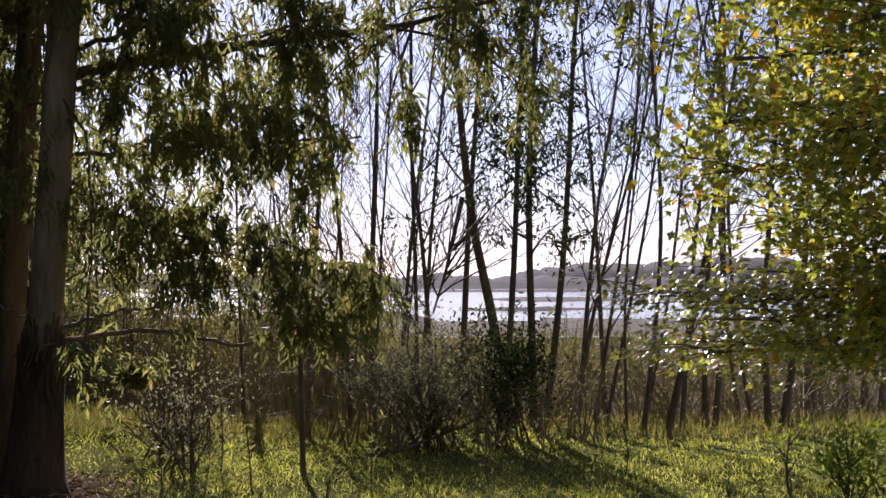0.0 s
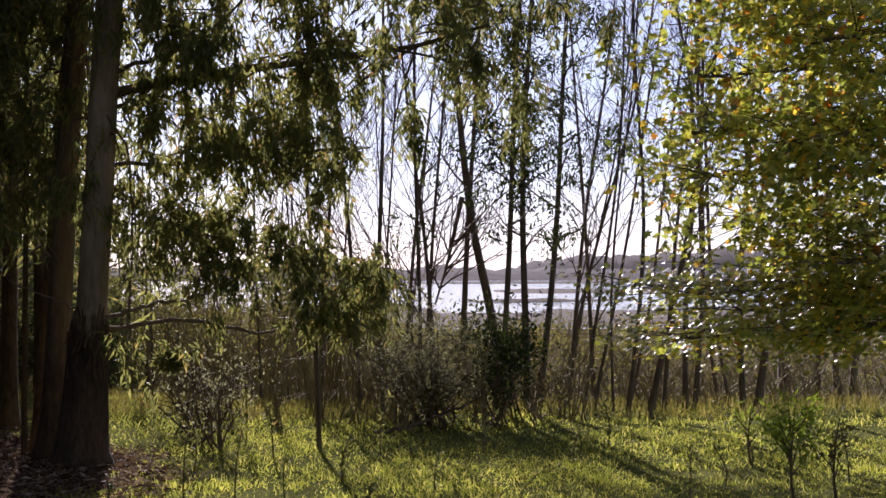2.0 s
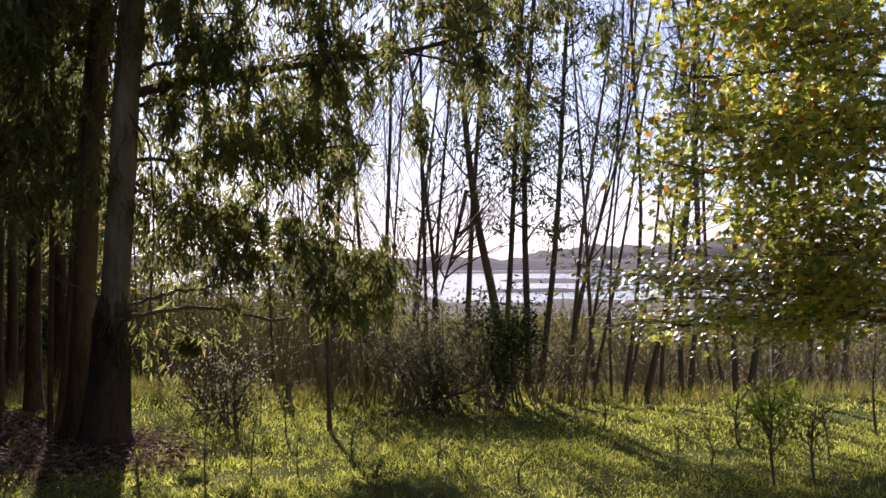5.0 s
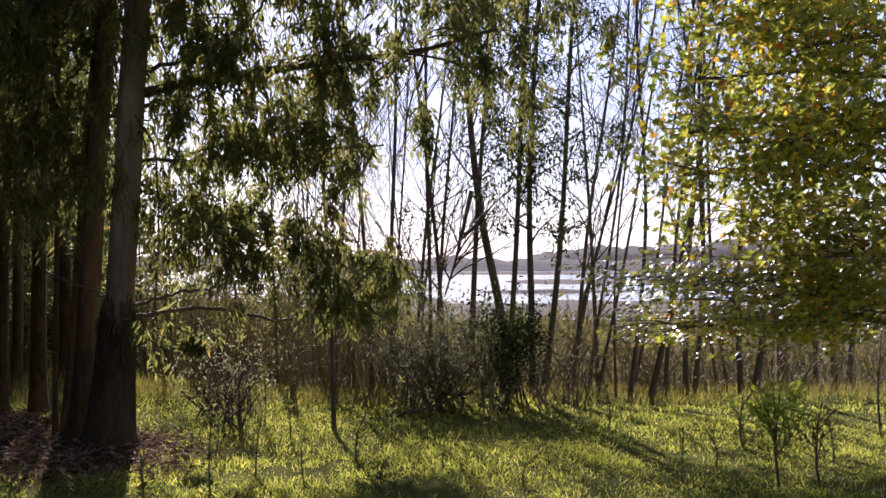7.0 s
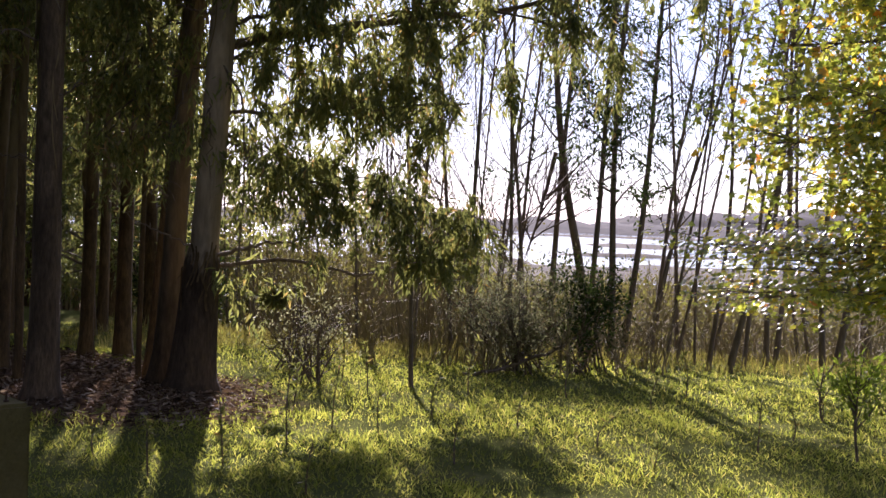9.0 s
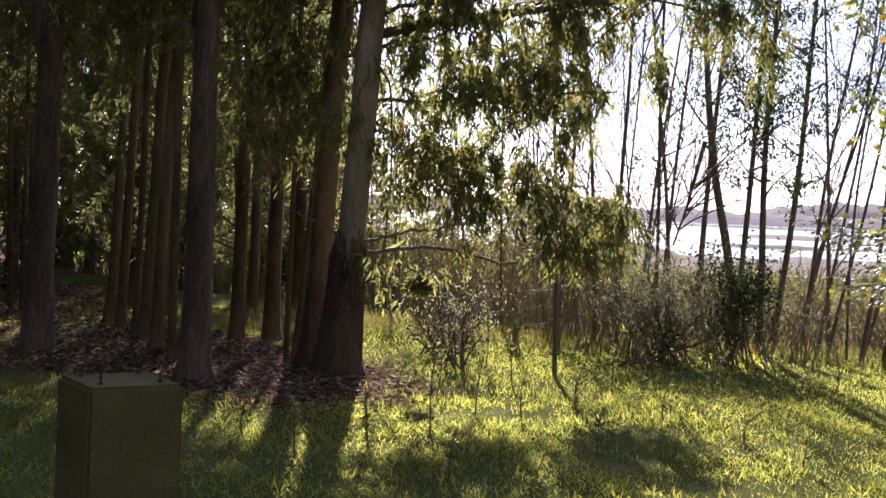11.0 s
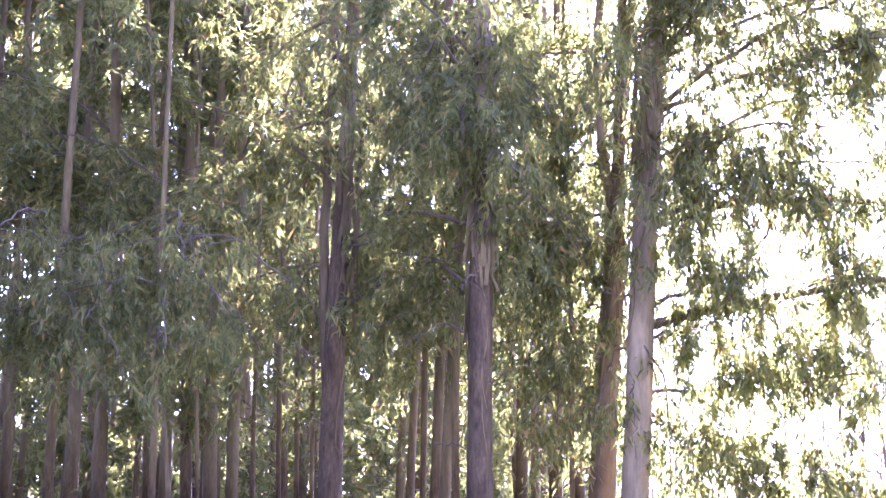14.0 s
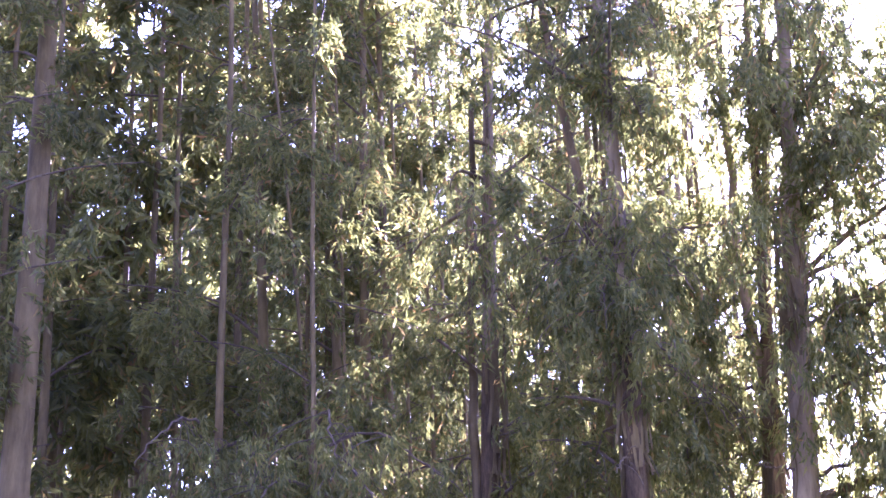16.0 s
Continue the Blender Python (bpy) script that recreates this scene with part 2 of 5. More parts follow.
soil = ground_material()
water_mat = water_material()
concrete = concrete_material()
rust, rust_nt, rust_p = base_material("rusty_steel")
rust_p.inputs["Base Color"].default_value, rust_p.inputs["Metallic"].default_value, rust_p.inputs["Roughness"].default_value = (0.08, 0.05, 0.035, 1), 0.6, 0.6
hill_mat = far_material("far_wood", (0.035, 0.03, 0.026), (0.075, 0.062, 0.05), 0.03)
marsh_mat = far_material("marsh_reed", (0.045, 0.034, 0.021), (0.095, 0.072, 0.043), 0.06)


# ---- mesh tools ----
rng = np.random.default_rng(7)


class Quads:
    """Collects four-cornered faces and turns them into one mesh."""

    def __init__(self):
        self.v, self.f, self.n = [], [], 0

    def add(self, verts, faces):
        self.v.append(np.asarray(verts, float).reshape(-1, 3))
        self.f.append(np.asarray(faces, np.int64).reshape(-1, 4) + self.n)
        self.n += len(self.v[-1])

    def tube(self, pts, radii, sides=8, lumpy=0.0):
        pts, radii = np.asarray(pts, float), np.asarray(radii, float)
        tan = np.gradient(pts, axis=0)
        tan /= np.linalg.norm(tan, axis=1, keepdims=True) + 1e-9
        ref = np.where(np.abs(tan[:, 2:3]) > 0.9, np.array([[1.0, 0, 0]]), np.array([[0, 0, 1.0]]))
        u = np.cross(tan, ref)
        u /= np.linalg.norm(u, axis=1, keepdims=True)
        w = np.cross(tan, u)
        a = np.arange(sides) * 2 * math.pi / sides
        r = radii[:, None] * (1 + lumpy * rng.normal(size=(1, sides)) + 0.4 * lumpy * rng.normal(size=(len(pts), sides)))
        ring = pts[:, None] + r[..., None] * (np.cos(a)[None, :, None] * u[:, None] + np.sin(a)[None, :, None] * w[:, None])
        i = np.arange(len(pts) - 1)[:, None] * sides
        j = np.arange(sides)[None]
        k = (j + 1) % sides
        self.add(ring, np.stack([i + j, i + k, i + sides + k, i + sides + j], -1))

    def leaves(self, at, way, length, width, curl=0.12):
        """A pointed blade from each place, along its way."""
        n = len(at)
        way = way / (np.linalg.norm(way, axis=1, keepdims=True) + 1e-9)
        side = np.cross(way, rng.normal(size=(n, 3)))
        side /= np.linalg.norm(side, axis=1, keepdims=True) + 1e-9
        up = np.cross(side, way)
        L, W = np.broadcast_to(length, n)[:, None], np.broadcast_to(width, n)[:, None]
        mid = at + way * L * 0.42 + up * L * curl
        v = np.stack([at, mid + side * W, at + way * L, mid - side * W], 1)
        self.add(v, np.arange(n * 4).reshape(-1, 4))

    def mesh(self, name, mat, smooth=False):
        v, f = np.concatenate(self.v), np.concatenate(self.f)
        me = bpy.data.meshes.new(name)
        me.vertices.add(len(v))
        me.vertices.foreach_set("co", v.ravel())
        me.loops.add(f.size)
        me.loops.foreach_set("vertex_index", f.ravel().astype(np.int32))
        me.polygons.add(len(f))
        me.polygons.foreach_set("loop_start", (np.arange(len(f)) * 4).astype(np.int32))
        me.polygons.foreach_set("loop_total", np.full(len(f), 4, np.int32))
        me.polygons.foreach_set("use_smooth", np.full(len(f), smooth))
        me.update(calc_edges=True)
        me.materials.append(mat)
        return me


def part(name, me, parent, label=""):
    ob = new(name, me)
    ob.parent = parent
    return tagged(ob, label) if label else ob


def root(name, x, y, z, label, category, group="", kind=""):
    ob = new(name)
    ob.location = (x, y, z)
    return tagged(ob, label, category, group, kind)


def smooth_line(pts, n):
    """n places along a soft curve through a few points."""
    pts = np.asarray(pts, float)
    s = np.concatenate([[0], np.cumsum(np.linalg.norm(np.diff(pts, axis=0), axis=1))])
    q = np.linspace(0, s[-1], n)
    out = np.stack([np.interp(q, s, pts[:, i]) for i in range(3)], 1)
    for _ in range(3):
        out[1:-1] = (out[:-2] + 2 * out[1:-1] + out[2:]) / 4
    return out


def hang_leaves(g, centre, count, spread, droop=1.0, size=(0.09, 0.17), width=0.011, loose=0.5):
    """A loose spray of gum leaves: several thin strands that arch out from a place and droop, with leaves hanging along them."""
    n = max(3, int(count))
    strands = max(2, n // 20)
    az = rng.random(strands) * 2 * math.pi
    reach = spread * rng.uniform(0.2, 1.5, strands)
    lift = rng.normal(size=strands) * spread * 0.55
    fall = spread * rng.uniform(0.4, 1.5, strands)
    pick = rng.integers(strands, size=n)
    t = rng.random(n)
    away = reach[pick] * (0.35 + 0.65 * np.sqrt(t))
    at = centre + np.stack([np.cos(az[pick]) * away, np.sin(az[pick]) * away, lift[pick] + 0.3 * spread * np.sin(t * 3.1) - fall[pick] * t ** 1.6], 1)
    at += rng.normal(size=(n, 3)) * 0.025
    way = rng.normal(size=(n, 3)) * loose * 0.8 + np.stack([np.cos(az[pick]) * 0.35, np.sin(az[pick]) * 0.35, np.full(n, -droop)], 1)
    g.leaves(at, way, rng.uniform(size[0], size[1], n), width * rng.uniform(0.7, 1.35, n))


# ---- ground, water, distance ----
def ground_z(x, y):
    """Level meadow that falls away to the lake beyond the edge of the trees, more distant on the grove's side."""
    x, y = np.asarray(x, float), np.asarray(y, float)
    d = np.maximum(0, y - 16.5 + 0.9 * np.minimum(0, x + 3))
    fall = -2.6 * (1 - np.exp(-d / 22)) - 5.6 * d / 215
    fall = np.maximum(fall, -9.5)
    lumps = 0.035 * np.sin(x * 1.7 + 1) * np.sin(y * 1.3) + 0.006 * np.sin(x * 3.1 + y * 2.1)
    back = np.clip((y - 1300) / 500, 0, 1)
    return fall * (1 - back) + lumps * np.clip(1 - d / 60, 0, 1)


def make_ground():
    s = np.linspace(-1, 1, 161)
    gx = np.sinh(s * 6.2) / np.sinh(6.2) * 2600
    gy = np.sinh(s * 6.2) / np.sinh(6.2) * 2600 + 11
    X, Y = np.meshgrid(gx, gy)
    g = Quads()
    i, j = np.meshgrid(np.arange(160), np.arange(160))
    k = j * 161 + i
    g.add(np.stack([X, Y, ground_z(X, Y)], -1), np.stack([k, k + 1, k + 162, k + 161], -1))
    return tagged(new("ground", g.mesh("ground", soil, True)), "grassy meadow with bare soil under the gum trees", "ground", kind="structure")


make_ground()


def make_water():
    g = Quads()
    g.add([(-1500, 150, -8), (1500, 150, -8), (1500, 1700, -8), (-1500, 1700, -8)], [0, 1, 2, 3])
    return tagged(new("water", g.mesh("water", water_mat)), "pale lake shining under the low sun", "lake", kind="structure")


make_water()


def mound(name, x, y, half_x, half_y, height, mat, label, category, seed, turn=0.0):
    """A low uneven bank with a ragged top, lying in the lake or along its far shore."""
    r = np.random.default_rng(seed)
    n, m = 160, 9
    u, v = np.linspace(-1, 1, n), np.linspace(-1, 1, m)
    U, V = np.meshgrid(u, v)
    wav = sum(np.sin(U * f * 3 + r.random() * 6) / f for f in (1, 2, 3.3, 5.1, 8.7, 15, 27)) * 0.22
    rag = np.interp(U[0], u, r.normal(size=n)) * 0.1
    prof = np.clip(1 - np.abs(U) ** 3, 0, 1) * np.clip(1 - V ** 2, 0, 1)
    Z = -8.3 + (height + 0.3) * prof ** 0.6 * np.clip(0.85 + wav + rag[None] * (np.abs(V) < 0.6), 0.25, 2)
    g = Quads()
    i, j = np.meshgrid(np.arange(n - 1), np.arange(m - 1))
    k = j * n + i
    A, B, ct, st = U * half_x, V * half_y * (1 + 0.5 * wav), math.cos(radians(turn)), math.sin(radians(turn))
    g.add(np.stack([x + A * ct - B * st, y + A * st + B * ct, Z], -1), np.stack([k, k + 1, k + n + 1, k + n], -1))
    return tagged(new(name, g.mesh(name, mat, True)), label, category, kind="structure")


for num, (mx, my, hx, hy, mh, mt) in enumerate([(-14, 330, 75, 9, 0.9, -80), (74, 620, 60, 55, 0.9, 3), (-70, 620, 40, 14, 1.0, 0), (98, 275, 78, 84, 1.2, 4), (0, 1000, 200, 40, 1.8, 0), (-160, 420, 70, 18, 0.9, 0), (30, 420, 30, 10, 0.8, 20), (10, 268, 190, 60, 0.55, 0)]):
    mound(f"backdrop_{num + 1}", mx, my, hx, hy, mh, marsh_mat, "flat reedy marsh bank lying in the lake", "marsh bank", num, mt)
mound("backdrop_9", -200, 1500, 1100, 200, 13.0, hill_mat, "low wooded far shore beyond the lake", "far shore", 20)
mound("backdrop_10", 560, 1780, 520, 200, 39.0, hill_mat, "higher wooded hill on the far shore", "far hill", 21)


# ---- concrete post ----
def make_post(x, y, height, side, turn):
    post = root("concrete_post", x, y, 0, "weathered square concrete post with rusty bolts on top", "concrete post")
    post.rotation_euler = (0, 0, radians(turn))
    bm = bmesh.new()
    bmesh.ops.create_cube(bm, size=1)
    bmesh.ops.scale(bm, vec=(side, side, height + 0.1), verts=bm.verts)
    bmesh.ops.translate(bm, vec=(0, 0, height / 2 - 0.05), verts=bm.verts)
    bmesh.ops.bevel(bm, geom=bm.edges[:], offset=0.012, segments=2, affect="EDGES")
    bmesh.ops.subdivide_edges(bm, edges=bm.edges[:], cuts=2)
    for v in bm.verts:
        v.co += Vector(noise.noise_vector(v.co * 9)) * 0.004
    me = bpy.data.meshes.new("shaft")
    bm.to_mesh(me)
    me.materials.append(concrete)
    part("shaft", me, post)
    for bx, by in ((-0.1, -0.1), (0.1, -0.1), (-0.1, 0.1), (0.1, 0.1)):
        rod = bmesh.new()
        bmesh.ops.create_cone(rod, cap_ends=True, segments=8, radius1=0.004, radius2=0.004, depth=0.045, matrix=Matrix.Translation((bx, by, height + 0.012)))
        me = bpy.data.meshes.new("bolt")
        rod.to_mesh(me)
        me.materials.append(rust)
        bolt = part("bolt", me, post, "rusty threaded bolt")
        six = bmesh.new()
        bmesh.ops.create_cone(six, cap_ends=True, segments=6, radius1=0.009, radius2=0.009, depth=0.006, matrix=Matrix.Translation((bx, by, height + 0.004)))
        me = bpy.data.meshes.new("nut")
        six.to_mesh(me)
        me.materials.append(rust)
        part("nut", me, bolt)


make_post(-1.85, 4.21, 0.97, 0.32, 43.8)


# ---- gum trees ----
def trunk_line(height, lean_x, lean_y, wiggle, n=30):
    z = np.concatenate([[-0.15, 0.0, 0.12, 0.3, 0.55, 0.85, 1.15, 1.3], np.linspace(1.7, height, n - 8)])
    ph = rng.random(4) * 6
    ox = wiggle * (np.sin(z * 0.55 + ph[0]) + 0.5 * np.sin(z * 1.3 + ph[1]) - np.sin(ph[0]) - 0.5 * np.sin(ph[1]))
    oy = wiggle * (np.sin(z * 0.6 + ph[2]) - np.sin(ph[2]))
    return np.stack([lean_x * z + ox, lean_y * z + oy, z], 1)


def trunk_radii(z, r0, r1, z1, height):
    r = np.interp(z, [0, z1, z1 + 3.5, height], [r0, r1, r1 * 0.7, r1 * 0.2])
    return r * (1 + (0.45 if r0 > 0.05 else 0.25) * np.exp(-np.maximum(z, 0) / 0.18))


def gum_tree(x, y, r0, r1, lean_x, lean_y, height, leaves, low, bark, label, group, reach=1.9, turn=None, clump=0.23, keep=None, sides=9, size=(0.09, 0.16), width=0.0125, girth=None):
    """A gum tree: tapered leaning trunk, rising branches and hanging foliage from the height `low` up."""
    z0 = float(ground_z(x, y))
    tree = root("gum_tree", x, y, z0, label, "tree", group)
    line = trunk_line(height, lean_x, lean_y, 0.02)
    g = Quads()
    radii = trunk_radii(line[:, 2], r0, r1, 4.5, height) if girth is None else np.interp(line[:, 2], girth[0], girth[1])
    g.tube(line, radii, sides, 0.065)
    part("trunk", g.mesh("trunk", bark, True), tree)
    f = Quads()
    count = max(10, int(leaves / 420))
    for k in range(count):
        h = low + (height * 0.98 - low) * (k + rng.random()) / count
        base = np.array([np.interp(h, line[:, 2], line[:, i]) for i in range(3)])
        for _ in range(30):
            az = rng.random() * 2 * math.pi
            if keep is None or keep(az, h):
                break
        span = reach * rng.uniform(0.55, 1.15) * (1.0 - 0.55 * (h / height) ** 2)
        rise = rng.uniform(0.15, 0.75)
        out = np.array([math.cos(az), math.sin(az), 0])
        pts = [base, base + out * span * 0.45 + [0, 0, span * rise * 0.6], base + out * span + [0, 0, span * rise * 0.75]]
        bl = smooth_line(pts, 7)
        b = Quads()
        b.tube(bl, np.linspace(min(0.022, r1 * 0.32), 0.006, 7), 4)
        part("branch", b.mesh("branch", twig_bark, True), tree)
        for c in range(4):
            t = rng.uniform(0.35, 1.0)
            q = bl[int(t * 6)] + rng.normal(size=3) * [0.22, 0.22, 0.12] + [0, 0, -0.15]
            hang_leaves(f, q, leaves / count / 4, clump * rng.uniform(0.6, 1.2), 0.65, size, width, 0.75)
    part("crown", f.mesh("crown", gum_leaf), tree, "hanging narrow olive-green leaves")
    return tree


def limb(tree, origin, pts, r0, r1, leaves, clump=0.26, drop=0.28, start=0.3, twigs=5, spread=0.35, bark=None):
    """One long limb with side twigs and hanging leaf clumps, as parts of its tree."""
    leaves = leaves * 1.15
    drop = drop if leaves else 0.05
    bl = smooth_line(np.asarray(pts) - np.asarray(origin), 16)
    bl[1:-1] += rng.normal(size=(14, 3)) * 0.012
    g, f = Quads(), Quads()
    g.tube(bl, np.linspace(r0, r1, 16), 6, 0.05)
    for k in range(twigs):
        t = start + (1 - start) * (k + rng.random()) / twigs
        a = bl[min(15, int(t * 15))]
        e = a + rng.normal(size=3) * [spread, spread, spread * 0.4] + [0, 0, rng.uniform(-drop * 1.6, 0.12)]
        tl = smooth_line([a, (a + e) / 2 + [0, 0, 0.06], e, e + [0, 0, -drop * 0.6]], 6)
        g.tube(tl, np.linspace(r1 * 0.9, 0.004, 6), 4)
        for c in range(2):
            q = tl[rng.integers(2, 6)] + rng.normal(size=3) * [0.16, 0.16, 0.1]
            if leaves:
                hang_leaves(f, q, leaves / twigs / 2, clump * 0.9, 1.1, (0.065, 0.14), 0.0115, 0.65)
    branch = part("branch", g.mesh("branch", bark or twig_bark, True), tree)
    if f.v:
        part("foliage", f.mesh("foliage", gum_leaf), branch, "hanging narrow olive-green leaves")


MAIN = (-3.07, 11.65, 0.0)
# the large edge gum keeps its random branches off the open side low down; its real limbs follow
main_gum = gum_tree(-3.07, 11.65, 0.20, 0.10, 0.054, 0.006, 15, 6500, 3.6, edge_bark, "tall gum tree with pale smooth upper bark and rough dark base", "gum row edge", 2.0, keep=lambda az, h: h > 6.5 or (math.cos(az) < 0.1 and math.sin(az) > 0.1), sides=18, girth=((-0.2, 0, 0.12, 0.35, 0.8, 1.15, 1.3, 3.7, 5.0, 5.7, 15), (0.34, 0.29, 0.24, 0.205, 0.178, 0.165, 0.13, 0.117, 0.112, 0.07, 0.02)))
limb(main_gum, MAIN, [(-2.86, 11.71, 3.02), (-2.36, 11.82, 3.14), (-1.74, 11.92, 3.27), (-1.05, 12.0, 3.35), (-0.35, 12.04, 3.44), (0.25, 12.05, 3.63)], 0.048, 0.014, 4300, 0.24, 0.35, 0.3, 18, 0.5, gum_bark)
limb(main_gum, MAIN, [(-2.93, 11.6, 1.16), (-2.6, 11.62, 1.29), (-2.27, 11.66, 1.34), (-2.03, 11.7, 1.4)], 0.023, 0.008, 260, 0.14, 0.0, 0.7, 4, 0.2, tan_bark)
limb(main_gum, MAIN, [(-2.93, 11.69, 1.11), (-2.41, 11.81, 1.17), (-2.07, 11.87, 1.14), (-1.69, 11.93, 1.03), (-1.34, 11.97, 1.1), (-0.95, 12.01, 1.36)], 0.023, 0.008, 700, 0.16, 0.0, 0.72, 7, 0.22, tan_bark)
limb(main_gum, MAIN, [(-2.85, 11.75, 2.25), (-2.64, 11.95, 2.05), (-2.41, 12.1, 1.92), (-1.9, 12.25, 1.84), (-1.3, 12.3, 1.76), (-0.85, 12.3, 1.62)], 0.014, 0.007, 2600, 0.17, 0.03, 0.15, 18, 0.33)
limb(main_gum, MAIN, [(-1.0, 12.02, 1.6), (-0.8, 12.03, 1.5), (-0.68, 12.03, 1.33)], 0.007, 0.004, 850, 0.2, 0.2, 0.2, 6, 0.17)
limb(main_gum, MAIN, [(-2.85, 11.71, 2.43), (-2.41, 11.81, 2.45), (-2.03, 11.88, 2.5), (-1.5, 11.95, 2.55), (-0.75, 12.0, 2.6)], 0.02, 0.008, 3000, 0.2, 0.08, 0.15, 16, 0.34)
limb(main_gum, MAIN, [(-2.82, 11.72, 3.2), (-2.41, 11.81, 3.36), (-2.02, 11.88, 3.58), (-1.72, 11.93, 3.97)], 0.022, 0.008, 2000, 0.24, 0.2, 0.4, 9, 0.38)
limb(main_gum, MAIN, [(-2.81, 11.72, 3.9), (-2.39, 11.81, 4.07), (-1.81, 11.91, 4.13), (-0.93, 12.01, 4.06), (-0.2, 12.1, 4.05), (0.4, 12.15, 4.0), (0.95, 12.2, 3.85)], 0.035, 0.008, 6200, 0.25, 0.35, 0.15, 22, 0.42, gum_bark)
limb(main_gum, MAIN, [(-2.84, 11.71, 5.21), (-2.64, 11.76, 5.55), (-2.33, 11.82, 5.94), (-1.86, 11.91, 6.45), (-1.2, 12.0, 7.1)], 0.042, 0.014, 3800, 0.3, 0.3, 0.3, 14, 0.5, gum_bark)
limb(main_gum, MAIN, [(-2.75, 11.73, 4.99), (-2.45, 11.8, 5.22), (-1.95, 11.89, 5.56), (-1.3, 11.98, 5.86), (-0.7, 12.1, 6.1)], 0.032, 0.01, 3600, 0.28, 0.3, 0.35, 13, 0.46, gum_bark)
limb(main_gum, MAIN, [(-2.75, 11.73, 4.94), (-2.15, 11.86, 5.22), (-1.47, 11.96, 5.35), (-0.88, 12.02, 5.6), (-0.3, 12.1, 5.5)], 0.027, 0.009, 3800, 0.28, 0.4, 0.3, 13, 0.46, gum_bark)
limb(main_gum, MAIN, [(-2.95, 11.6, 2.9), (-2.66, 11.6, 2.6), (-2.64, 11.6, 1.9), (-2.7, 11.6, 1.0)], 0.012, 0.005, 330, 0.12, 0.3, 0.3, 8, 0.08)
limb(main_gum, MAIN, [(-2.42, 11.81, 1.15), (-2.41, 11.83, 1.0), (-2.4, 11.85, 0.88)], 0.008, 0.004, 0, twigs=2, spread=0.05)


def witches_broom(tree, origin, centre, radius):
    """A dense round knot of short shoots and leaves hanging under a limb."""
    g, f = Quads(), Quads()
    c = np.asarray(centre) - np.asarray(origin)
    out = rng.normal(size=(60, 3))
    out /= np.linalg.norm(out, axis=1, keepdims=True)
    for d in out:
        g.tube([c, c + d * radius * 0.5, c + d * radius * rng.uniform(0.7, 1.1)], [0.004, 0.003, 0.002], 3)
    n = 620
    way = rng.normal(size=(n, 3))
    way /= np.linalg.norm(way, axis=1, keepdims=True)
    f.leaves(c + way * radius * rng.random((n, 1)) ** 0.4 * [1.25, 1.0, 0.75], way * 0.7 + rng.normal(size=(n, 3)) * 0.5 - [0, 0, 0.5], rng.uniform(0.04, 0.09, n), rng.uniform(0.007, 0.011, n))
    knot = part("shoot_knot", g.mesh("shoot_knot", twig_bark, True), tree, "dense dark round knot of shoots")
    part("foliage", f.mesh("foliage", gum_leaf), knot)


witches_broom(main_gum, MAIN, (-2.4, 11.85, 0.84), 0.1)


limb(main_gum, MAIN, [(-2.85, 11.7, 4.2), (-2.5, 11.85, 4.5), (-2.1, 12.0, 4.3)], 0.02, 0.007, 1100, 0.22, 0.35, 0.4, 9, 0.32)
limb(main_gum, MAIN, [(-2.88, 11.7, 2.9), (-2.5, 11.9, 3.05), (-2.05, 12.1, 2.85)], 0.016, 0.006, 800, 0.2, 0.1, 0.4, 8, 0.3)
limb(main_gum, MAIN, [(-2.82, 11.7, 4.75), (-2.5, 11.8, 5.1), (-2.15, 11.9, 5.0)], 0.018, 0.006, 1800, 0.22, 0.35, 0.4, 10, 0.28)
# lighter boughs between the large ones
for ux, uy, uz, un in ((-1.2, 12.0, 4.75, 1300), (-0.4, 12.1, 5.0, 1400), (-1.0, 12.3, 6.4, 1200), (-0.2, 12.2, 5.9, 1200), (-1.7, 12.2, 5.9, 900), (-0.6, 12.4, 4.45, 1200)):
    limb(main_gum, MAIN, [(-2.8, 11.73, uz - 0.5), ((ux - 2.8) / 2, (uy + 11.73) / 2, uz + 0.05), (ux, uy, uz)], 0.022, 0.006, un, 0.26, 0.3, 0.3, 13, 0.45, gum_bark)
# upper boughs that half cover the sky round the sun
for ux, uy, uz, un in ((-2.0, 11.9, 7.4, 2600), (-1.6, 11.8, 8.2, 2400), (-2.2, 12.3, 7.2, 1500), (-3.3, 12.3, 7.8, 1600), (-2.3, 12.3, 8.4, 1600), (-2.9, 12.4, 6.8, 1500), (-1.5, 12.3, 6.9, 1800)):
    limb(main_gum, MAIN, [(-2.78, 11.73, uz - 1.3), ((ux - 2.78) / 2, (uy + 11.73) / 2, uz - 0.4), (ux, uy, uz)], 0.025, 0.008, un, 0.32, 0.25, 0.25, 11, 0.45, gum_bark)
